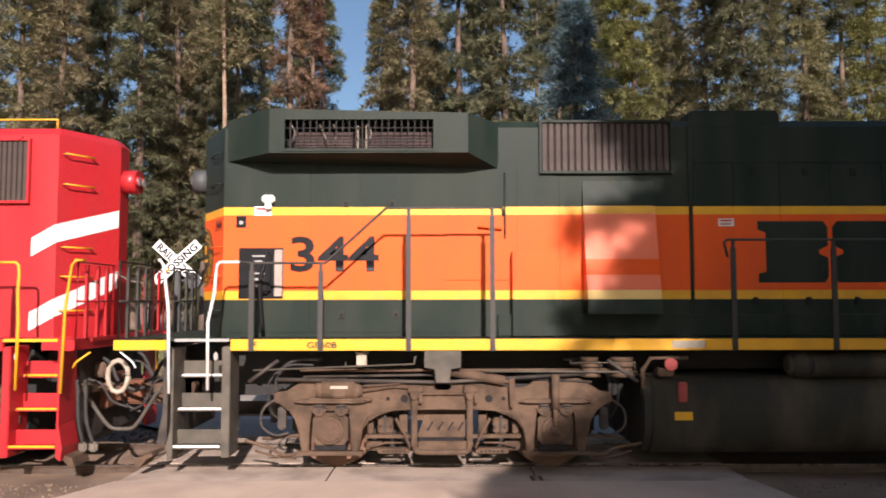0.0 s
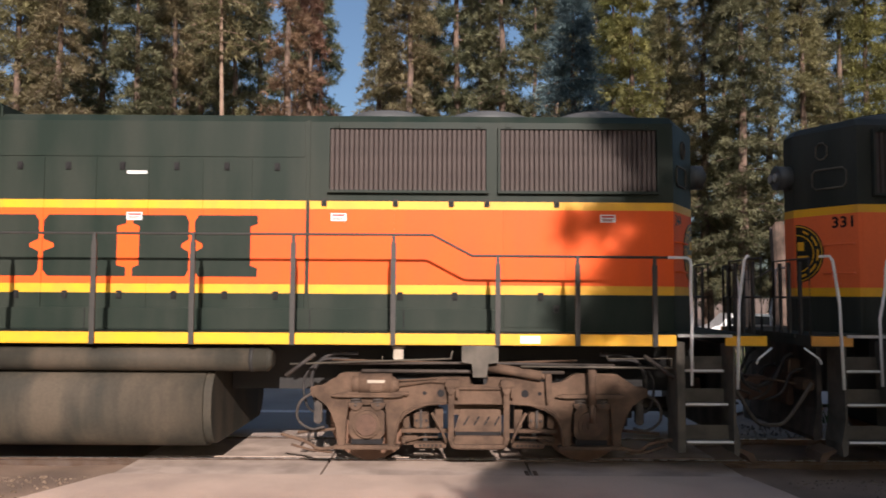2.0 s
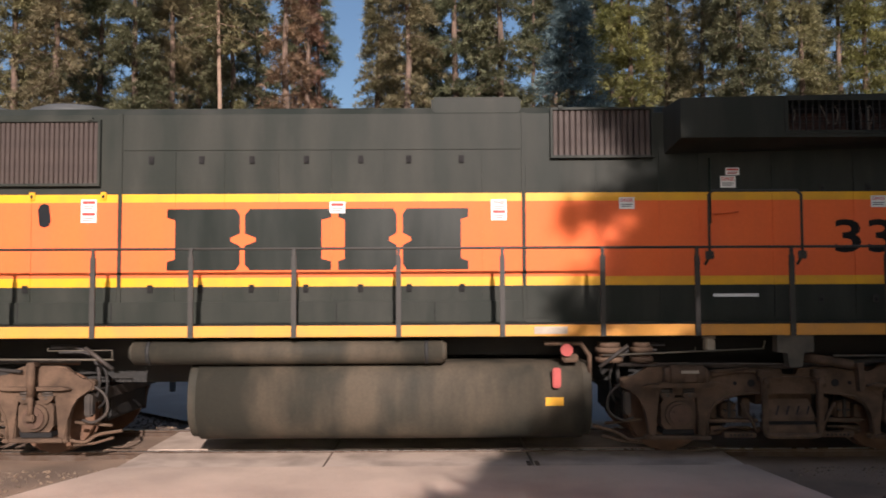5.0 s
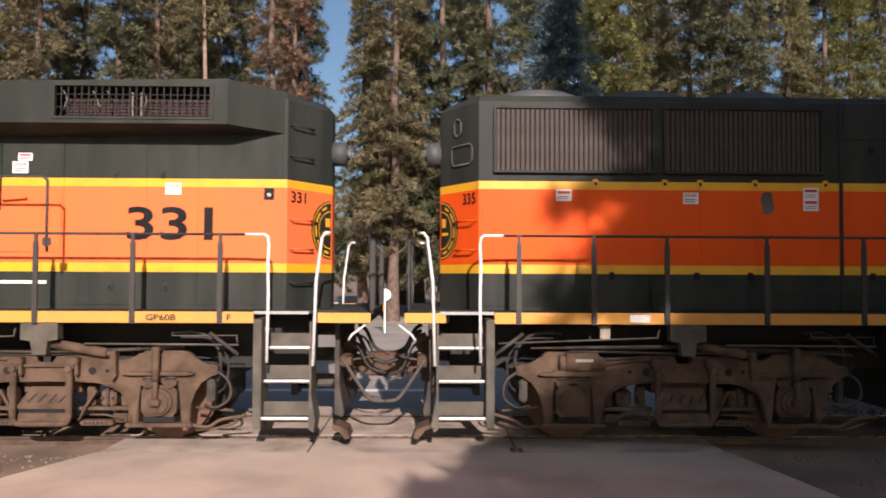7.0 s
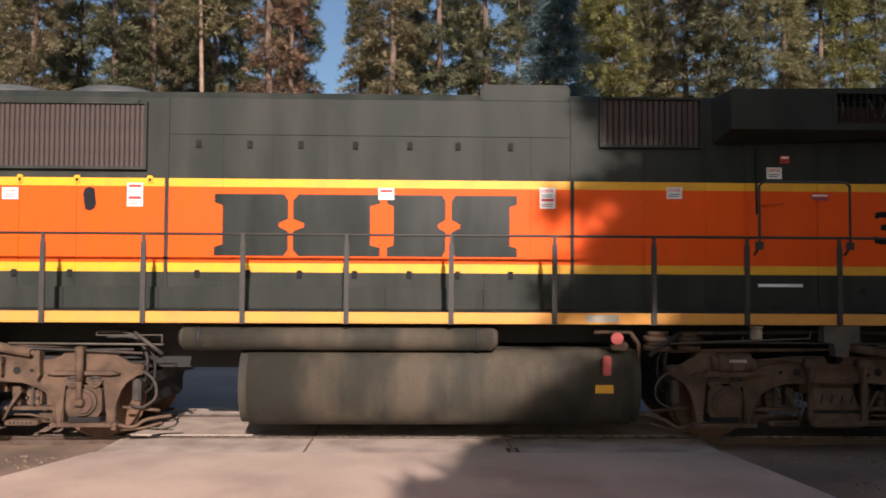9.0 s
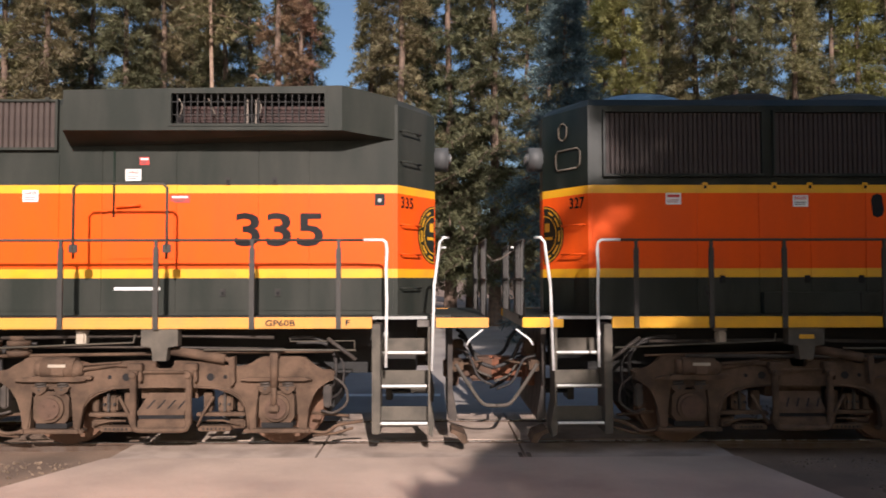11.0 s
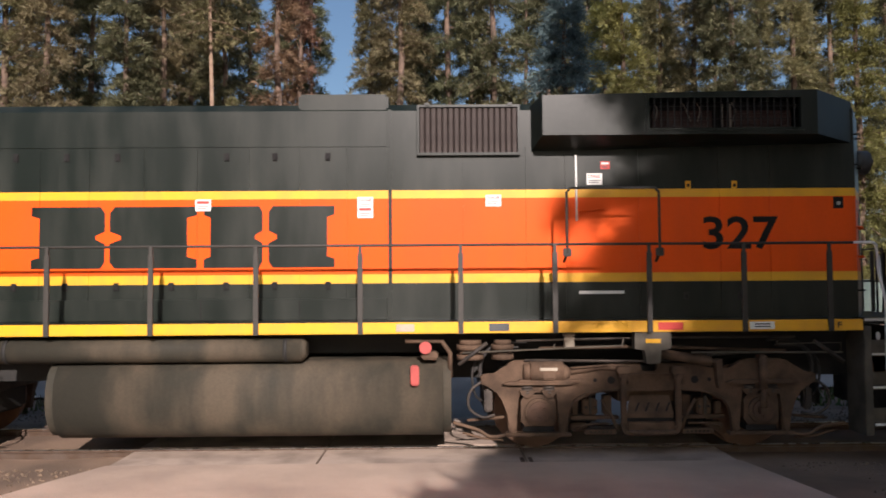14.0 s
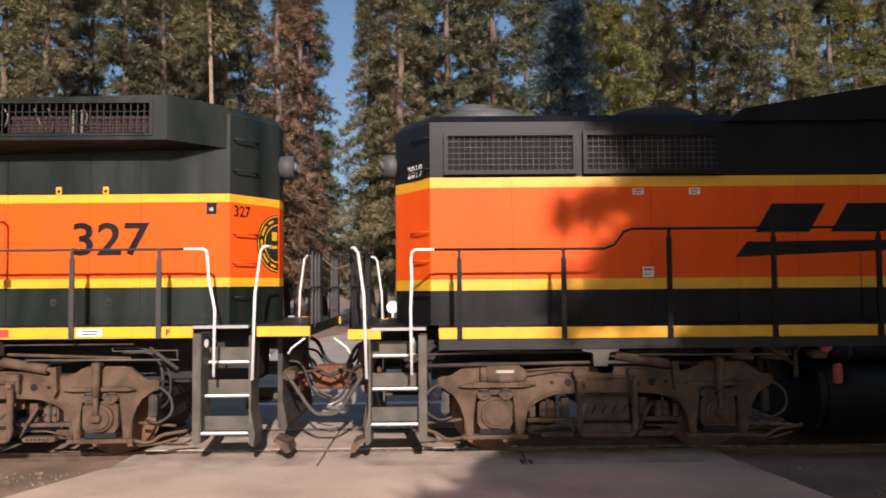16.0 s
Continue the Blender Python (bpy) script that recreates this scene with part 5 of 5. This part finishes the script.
def ties():
    bm = bmesh.new()
    box(bm, -.11, .11, -1.3, 1.3, -.30, -.165, .01)
    me = mesh_of(bm, "tie", surface("creosoted_wood", (.055, .042, .034), (.10, .08, .065), .9, grain=5, bump=.3))
    for i in range(60):
        x = -18 + i * .52
        if -4.1 < x < 3.8:
            continue
        tagged(part("tie", me, None, None, at=pose(x, TRACK, 0)), "dark creosoted wooden tie in the ballast", "tie", "ties under the rails", "structure")


ties()


def ballast():
    """Loose stones along both sides of the track."""
    rnd = np.random.RandomState(5)
    n = 34000
    x = rnd.uniform(-16, 16, n)
    y = rnd.uniform(6.2, 13.4, n)
    keep = ~((x > -4.0) & (x < 3.75) & (y > 6)) & (np.abs(x) > 4.4 + .5 * rnd.rand(n) - .6 * (y > 9))
    x, y = x[keep], y[keep]
    n = len(x)
    s = rnd.uniform(.009, .028, n)
    base = np.array([(1, 0, 0), (-1, 0, 0), (0, 1, 0), (0, -1, 0), (0, 0, 1), (0, 0, -1)], float)
    tri = np.array([(0, 2, 4), (2, 1, 4), (1, 3, 4), (3, 0, 4), (2, 0, 5), (1, 2, 5), (3, 1, 5), (0, 3, 5)])
    V = base[None] * (s[:, None, None] * rnd.uniform(.6, 1.3, (n, 6, 1)))
    h = np.where((y > 9.4) & (y < 12.2), -.16, -.10)
    V += np.stack([x, y, h + .2 * s], 1)[:, None]
    F = (tri[None] + 6 * np.arange(n)[:, None, None]).reshape(-1, 3)
    me = bpy.data.meshes.new("ballast")
    me.from_pydata(V.reshape(-1, 3).tolist(), [], F.tolist())
    me.materials.append(BALLAST)
    tagged(new("ballast", me), "loose brown ballast stones along the track", "ballast", kind="stuff")


ballast()


def grass():
    rnd = np.random.RandomState(8)
    n = 40000
    x = rnd.uniform(-24, 26, n)
    y = 13.6 + 22 * rnd.rand(n) ** 1.3
    keep = ~((x > -6.6) & (x < 6.6)) & ((y < 15.3) | (y > 22))
    x, y = x[keep], y[keep]
    n = len(x)
    a = rnd.uniform(0, math.tau, n)
    h = rnd.uniform(.06, .22, n)
    w = .02 + .02 * rnd.rand(n)
    lean = rnd.normal(0, .06, (n, 2))
    V = np.empty((n, 3, 3))
    V[:, 0] = np.stack([x - w * np.cos(a), y - w * np.sin(a), np.full(n, -.12)], 1)
    V[:, 1] = np.stack([x + w * np.cos(a), y + w * np.sin(a), np.full(n, -.12)], 1)
    V[:, 2] = np.stack([x + lean[:, 0], y + lean[:, 1], -.1 + h], 1)
    me = bpy.data.meshes.new("grass")
    me.from_pydata(V.reshape(-1, 3).tolist(), [], np.arange(3 * n).reshape(-1, 3).tolist())
    me.materials.append(GRASSM)
    tagged(new("grass", me), "short green and dry grass beyond the track", "grass", kind="stuff")


grass()


# ---- trees ----
def conifer(name, seed, H, R, first, needle_mat, label, bark=None, density=1.0, droop=0.35, tuft=0.34, power=0.8, trunk_r=0.24, dead=0.0, gap=0.56, even=0.55, low=()):
    """A conifer: tapered trunk, whorls of drooping limbs, each limb set with sprays of needles."""
    rnd = np.random.RandomState(seed)
    tree = thing(name, label, "tree", pose(0, 0, 0))
    bm = bmesh.new()
    pts, n = [], 9
    for i in range(n):
        z = H * i / (n - 1) * .98
        pts.append((rnd.normal(0, .05) * (i > 0), rnd.normal(0, .05) * (i > 0), z - .2 * (i == 0)))
    rings = []
    for i, p in enumerate(pts):
        r = trunk_r * (1 - i / (n - 1)) ** .8 + .02 + (.10 if i == 0 else 0)
        rings.append([bm.verts.new((p[0] + r * math.cos(k * math.tau / 10), p[1] + r * math.sin(k * math.tau / 10), p[2])) for k in range(10)])
    for a, b in zip(rings, rings[1:]):
        for k in range(10):
            bm.faces.new((a[k], a[(k + 1) % 10], b[(k + 1) % 10], b[k])).smooth = True
    part("trunk", bm, bark or BARK, tree)
    bm = bmesh.new()
    tufts_p, tufts_d, tufts_s = [], [], []
    z = first
    while z < H - .3:
        frac = (z - first) / (H - first)
        reach = R * (1 - frac) ** power * (0.75 + .25 * min(1, frac * 8)) + .15
        step = gap * rnd.uniform(.75, 1.25) * (1 if frac < .7 else .75)
        whorl = [(z + rnd.uniform(-.25, .25), rnd.uniform(0, math.tau), reach * rnd.uniform(even, 1.15), rnd.uniform(-.05, .25) - droop * .2) for k in range(rnd.randint(4, 7))]
        # long single boughs that reach out past the crown
        whorl += [(zb, radians(ab), lb, ub) for zb, ab, lb, ub in low if z <= zb < z + step]
        for zz, a, L, up in whorl:
            d0 = np.array([math.cos(a), math.sin(a)])
            limb = []
            m = max(4, int(L / .25))
            for j in range(m + 1):
                s = j / m
                q = np.array([*(d0 * L * s), zz + L * (up * s - droop * s * s)])
                limb.append(q)
            if L > .5:
                tube(bm, [tuple(limb[0]), tuple(limb[m // 2]), tuple(limb[-1])], max(.008, .012 * L), 4)
            side = np.array([-d0[1], d0[0], 0])
            for j in range(1, m + 1):
                s = j / m
                if rnd.rand() < dead:
                    continue
                c = int(round((6.0 + 6.5 * (1 - abs(s - .5))) * density))
                for _ in range(c):
                    spread = .34 * L * (1 - s) * .6 + .22
                    o = side * rnd.normal(0, spread * .6) + np.array([0, 0, rnd.normal(-.03, .065)])
                    tufts_p.append(limb[j] + o + rnd.normal(0, .05, 3))
                    tufts_d.append(np.array([*d0, -.35 * droop]) + np.sign(np.dot(o, side)) * side * .7 + rnd.normal(0, .35, 3))
                    tufts_s.append(tuft * rnd.uniform(.6, 1.3))
        z += step
    tagged(part("branchwork", bm, bark or BARK, tree), kind="stuff")
    P, D, S = np.array(tufts_p), np.array(tufts_d), np.array(tufts_s)
    D /= np.linalg.norm(D, axis=1)[:, None]
    n = len(P)
    W = np.cross(D, rnd.normal(0, 1, (n, 3)) * .6 + np.array([0, 0, 1.0]))
    W /= np.linalg.norm(W, axis=1)[:, None]
    U = np.cross(W, D)
    # each spray: a ragged fan of thin needle twigs
    V, F = [], []
    fingers = ((-1.2, .6), (-.6, .85), (0, 1.0), (.55, .85), (1.15, .65))
    for ang, ln in fingers:
        dirv = D * math.cos(ang) + W * math.sin(ang) + U * rnd.normal(0, .35, (n, 1))
        perp = W * math.cos(ang) - D * math.sin(ang)
        a = P - perp * (S * .075)[:, None] + dirv * (S * .12)[:, None]
        b = P + perp * (S * .075)[:, None] + dirv * (S * .12)[:, None]
        c = P + dirv * (S * ln)[:, None]
        V.append(np.stack([a, b, c], 1))
    V = np.concatenate(V, 0).reshape(-1, 3)
    me = bpy.data.meshes.new("crown")
    me.from_pydata(V.tolist(), [], np.arange(len(V)).reshape(-1, 3).tolist())
    me.materials.append(needle_mat)
    part("crown", me, None, tree)
    return tree


def plant_all():
    k_ol = "tall olive-green conifer at the forest edge"
    src = {
        "o1": conifer("conifer", 1, 21, 2.6, 3.4, OLIVE, k_ol, density=1.0, droop=.35),
        "o2": conifer("conifer", 2, 19, 2.3, 2.6, OLIVE, k_ol, density=.85, droop=.45),
        "g1": conifer("conifer", 3, 22, 2.9, 2.2, FOREST, "tall dark green conifer in the forest", density=1.0, droop=.4),
        "g2": conifer("conifer", 4, 18, 2.5, 3.0, FOREST, "dark green conifer standing in the forest", density=1.0, droop=.3),
        "y1": conifer("conifer", 5, 17, 2.2, 2.4, YELLOWN, "yellow-green conifer at the forest edge", density=.9, droop=.25),
        "b1": conifer("spruce", 6, 11.3, 3.0, .5, BLUEN, "dense dark blue spruce by the road", density=1.3, droop=.3, tuft=.30, trunk_r=.16, power=.85),
        "r1": conifer("dead_conifer", 7, 19, 2.0, 3.0, DEADN, "dying conifer with rust-red needles", density=.55, droop=.5, dead=.2),
        "p1": conifer("bare_conifer", 8, 22, 1.6, 12.5, OLIVE, "tall conifer with a long bare pale trunk", bark=BAREBARK, density=.6, trunk_r=.115),
    }
    src["s1"] = conifer("conifer", 21, 23, 5.1, 6.2, FOREST, "tall dark green conifer beside the road", density=1.5, droop=.30, power=1.0, tuft=.45, trunk_r=.3, gap=.62, even=.78,
                        low=((7.0, 180, 5.0, .38), (6.5, 175, 4.9, .38)))
    used = set()
    def plant(kind, x, y, turn=0, sc=1.0):
        ob = src[kind]
        m = pose(x, y, -.1, 0, 0, turn)
        if kind not in used:
            used.add(kind)
            ob.matrix_basis = m
            ob.scale = (sc, sc, sc)
        else:
            ob = copy_thing(ob, m)
            ob.scale = (sc, sc, sc)
        return ob
    F_PX = 1363.0
    def by(kind, px, depth, turn=0, sc=1.0):
        plant(kind, (px - 784) / F_PX * depth, depth, turn, sc)
    return plant, by


plant, by = plant_all()
# forest edge: kind, bearing, distance
EDGE = [("o1", 20, 34, 0, 1.0), ("o2", 95, 33, 40, 1.05), ("g1", 175, 38, 10, 1.0), ("g2", 235, 33, 80, 1.0), ("o1", 300, 36, 120, 1.0), ("p1", 385, 32, 0, 1.0),
        ("g1", 410, 37, 200, .9), ("g2", 368, 31, 50, .52), ("o1", 424, 30, 20, .46), ("o2", 350, 40, 10, 1.1), ("r1", 505, 34, 0, 1.05), ("r1", 545, 38, 90, 1.0), ("g1", 566, 43, 130, .95), ("g2", 455, 41, 30, 1.1), ("g2", 590, 50, 30, .7),
        ("o1", 722, 35, 60, 1.0), ("o2", 672, 39, 60, 1.0), ("o2", 690, 43, 200, .9), ("g1", 810, 37, 60, 1.05), ("g1", 890, 35, 150, 1.0), ("o1", 850, 42, 0, 1.1), ("g2", 770, 45, 0, 1.1),
        ("b1", 1018, 25, 0, 1.08), ("g1", 990, 40, 15, .95), ("y1", 1125, 33, 0, 1.0), ("y1", 1090, 38, 100, 1.1), ("o2", 1190, 38, 20, 1.0), ("o1", 1255, 36, 200, .95),
        ("g2", 1320, 33, 0, 1.05), ("o2", 1370, 38, 250, 1.0), ("o1", 1430, 34, 310, .9), ("g1", 1500, 37, 30, .95), ("y1", 1545, 33, 60, 1.0), ("g2", 1600, 36, 0, 1.0),
        ("o1", -50, 36, 10, 1.0), ("g1", -110, 34, 40, 1.0), ("g1", 60, 42, 60, 1.05), ("g2", 140, 44, 0, 1.2), ("g1", 270, 45, 0, 1.1), ("g2", 380, 47, 0, 1.2),
        ("g1", 520, 52, 0, 1.1), ("g1", 950, 50, 0, 1.1), ("g1", 1060, 47, 0, 1.0), ("g2", 1160, 46, 0, 1.1), ("g1", 1290, 47, 0, 1.0), ("g2", 1450, 46, 0, 1.1), ("g1", 1650, 44, 0, 1.0),
        ("g1", 330, 53, 77, 1.1), ("g1", 740, 56, 9, 1.1), ("o1", 1010, 56, 0, 1.0), ("o1", 1210, 54, 0, 1.0)]
for e in EDGE:
    by(*e)
# unseen near-side trees behind the camera; the first two lines shade the right half of the view
for e in (("s1", 7.24, -8, 0, 1.0), ("g1", 7.0, -11.5, 200, 1.1), ("s1", 8.9, -10.5, 140, 1.0), ("s1", 11.0, -9, 50, 1.0), ("g1", 14.8, -7, 90, 1.15), ("g1", 9.6, -12.5, 90, 1.35), ("g1", 19, -8, 20, 1.1), ("g2", 24, -8, 20, 1.2),
          # from here on: unseen trees added to block sky light and deepen shade
          ("g1", 22, -17, 70, 1.3), ("g1", 28, -14, 70, 1.3), ("g1", 34, -10, 0, 1.2),
          ("g1", -13, -14, 0, 1.0), ("g2", -17, -12, 60, 1.1), ("o1", -21, -15, 20, 1.1), ("g1", -26, -10, 20, 1.2), ("g1", -11, -20, 120, 1.0), ("o1", -16, -22, 120, 1.1), ("g1", -32, -6, 20, 1.2),
          ("g1", -6, -36, 50, .72), ("o1", -1, -38, 90, .75), ("g1", 4, -36, 0, .72), ("o1", 9, -37, 0, .8), ("g2", 1.5, -41, 0, .9), ("g1", -11, -34, 0, 1.1), ("g1", 14, -34, 0, 1.1)):
    plant(*e)


def crossbuck(x, y):
    sign = thing("crossbuck_sign", "white crossbuck railroad crossing sign on a post", "sign", pose(x, y, -.1))
    bm = bmesh.new()
    box(bm, -.05, .05, -.0, .10, 0, 3.2, .006)
    part("post", bm, FANM, sign)
    for ang, text in ((-42, "RAIL ROAD"), (42, "CROSSING")):
        bm = bmesh.new()
        box(bm, -.61, .61, -.006, .006, -.115, .115, .01)
        b = part("blade", bm, WHITE, sign, at=pose(0, -.014 - .016 * (ang > 0), 3.0, 0, -ang, 0))
        lettering("sign_text", text, 1.06, .155, BLACK, b, pose(-.53, -.008, -.078), bold=.028)
    bm = bmesh.new()
    cyl(bm, (.33, .03, 2.63), "y", .17, .10, 18)
    box(bm, 0, .33, .02, .05, 2.61, 2.65)
    part("bell", bm, FANM, sign)
    return sign


crossbuck(-5.58, 16.0)


def stump(x, y, h, r, lean, seed):
    """A broken trunk with a splintered top."""
    rnd = random.Random(seed)
    t = thing("broken_trunk", "broken grey-brown tree trunk with a splintered top", "tree trunk", pose(x, y, -.1, 0, lean, 0))
    bm = bmesh.new()
    rings = []
    for i in range(8):
        z = h * i / 7
        rr = r * (1.25 - .25 * min(1, i / 2)) * (1 - .15 * i / 7)
        rings.append([bm.verts.new((rr * math.cos(k * math.tau / 14) * rnd.uniform(.94, 1.06), rr * math.sin(k * math.tau / 14), z + (rnd.uniform(-.05, .45) if i == 7 else 0))) for k in range(14)])
    for a, b in zip(rings, rings[1:]):
        for k in range(14):
            bm.faces.new((a[k], a[(k + 1) % 14], b[(k + 1) % 14], b[k]))
    bm.faces.new(rings[-1])
    part("trunk", bm, BARK, t)


stump(9.85, 22, 4.0, .27, -3, 1)
stump(-5.35, 17.3, 2.8, .19, 0, 2)


def round_sign(x, y, z, r):
    s = thing("round_sign", "plain white round sign on a thin post", "sign", pose(x, y, -.1))
    bm = bmesh.new()
    box(bm, -.03, .03, -.0, .05, 0, z + r * .6, .004)
    part("post", bm, WHITE, s)
    bm = bmesh.new()
    cyl(bm, (0, -.012, z), "y", r, .02, 28)
    part("disc", bm, WHITE, s)


round_sign(-1.55, 28, 1.45, .22)
round_sign(-5.15, 24, 1.70, .36)


def marker_post(x, y, h):
    s = thing("marker_post", "red marker post with a white cap", "post", pose(x, y, -.1), "marker posts by the road")
    bm = bmesh.new()
    cyl(bm, (0, 0, h / 2), "z", .14, h, 16)
    part("post", bm, LABELRED, s)
    bm = bmesh.new()
    cyl(bm, (0, 0, h + .04), "z", .14, .08, 16, .08)
    part("cap", bm, WHITE, s)


for px, h in ((1008, 1.5), (1056, 1.35), (1080, 1.65), (1104, 1.55)):
    marker_post((px - 784) / 1363 * 24 - .04, 24, h)


def tent(x, y):
    s = thing("canopy_tent", "pale green canopy tent under the trees", "tent", pose(x, y, -.1))
    cloth = surface("pale_green_cloth", (.52, .62, .52), (.42, .52, .44), .8, grain=2, bump=.05)
    bm = bmesh.new()
    prism(bm, [(-1.75, 1.25), (-.2, 2.25), (.2, 2.25), (1.75, 1.25), (1.75, 1.05), (-1.75, 1.05)], -1.4, 1.4)
    part("roof", bm, cloth, s)
    for px in (-1.65, 1.65):
        for py in (-1.3, 1.3):
            bm = bmesh.new()
            cyl(bm, (px, py, .52), "z", .025, 1.05, 8)
            part("pole", bm, FANM, s)
    bm = bmesh.new()
    box(bm, -1.4, 1.4, .4, 1.1, .0, .95, .05)
    part("stored_load", bm, FANM, s)


tent(16.2, 30)


def parked_car(x, y):
    s = thing("parked_car", "white parked car beyond the trees", "car", pose(x, y, -.1))
    paint = surface("white_car_paint", (.75, .75, .74), None, .25, mix=.15, bump=0)
    bm = bmesh.new()
    prism(bm, [(-2.2, .35), (2.2, .35), (2.25, .75), (1.4, .95), (-1.9, 1.0), (-2.25, .85)], -.85, .85)
    bmesh.ops.bevel(bm, geom=list(bm.edges), offset=.06, segments=2, affect="EDGES")
    part("body", bm, paint, s)
    bm = bmesh.new()
    prism(bm, [(-1.8, .98), (1.0, .95), (.35, 1.48), (-1.3, 1.5)], -.75, .75)
    bmesh.ops.bevel(bm, geom=list(bm.edges), offset=.05, segments=2, affect="EDGES")
    c = part("cabin", bm, paint, s)
    for a in ([(-1.5, 1.04), (-.45, 1.03), (-.45, 1.40), (-1.2, 1.42)], [(-.35, 1.03), (.72, 1.02), (.30, 1.38), (-.35, 1.40)]):
        bm = bmesh.new()
        prism(bm, a, -.758, -.745)
        part("window", bm, GLASS, c)
    for wx in (-1.35, 1.35):
        for wy in (-.82, .82):
            bm = bmesh.new()
            cyl(bm, (wx, wy, .33), "y", .33, .2, 20)
            w = part("tyre", bm, RUBBER, s)
            bm = bmesh.new()
            cyl(bm, (wx, wy * 1.13, .33), "y", .2, .03, 16)
            part("rim", bm, STEEL, w)


parked_car(13.6, 33.5)


def pole(x, y, h):
    s = thing("wooden_pole", "pale weathered wooden pole beside the road", "pole", pose(x, y, -.1))
    bm = bmesh.new()
    cyl(bm, (0, 0, h / 2), "z", .10, h, 12, .085)
    part("shaft", bm, BAREBARK, s)


pole(7.95, 20, 2.9)


# ---- movement ----
MOVED = [(0.0, 0.0), (0.5, -2.60), (1.0, -5.14), (1.5, -7.635), (2.0, -10.098), (2.5, -12.54), (3.0, -14.954), (3.5, -17.35), (6.0, -28.814), (6.5, -31.009), (7.0, -33.234), (7.5, -35.454),
         (8.0, -37.625), (10.5, -48.213), (11.0, -50.312), (11.5, -52.455), (12.0, -54.58), (12.5, -56.658), (13.0, -58.72), (13.5, -60.76), (14.0, -62.79), (14.5, -64.82), (15.0, -66.85),
         (15.5, -68.855), (16.0, -70.878)]


def motions():
    for k, loco in enumerate(TRAIN):
        walk(loco, [(t, pose(STANDS[k] + x, TRACK, 0)) for t, x in MOVED])
    ts = [i * .15 for i in range(107)]
    xs = np.interp(ts, [t for t, _ in MOVED], [x for _, x in MOVED])
    for loco in TRAIN:
        for o in loco.children_recursive:
            if o.name.startswith("wheelset"):
                c = o.matrix_basis.translation.copy()
                walk(o, [(t, pose(c.x, 0, .508) @ Matrix.Rotation(x / .508, 4, "Y")) for t, x in zip(ts, xs)])


motions()
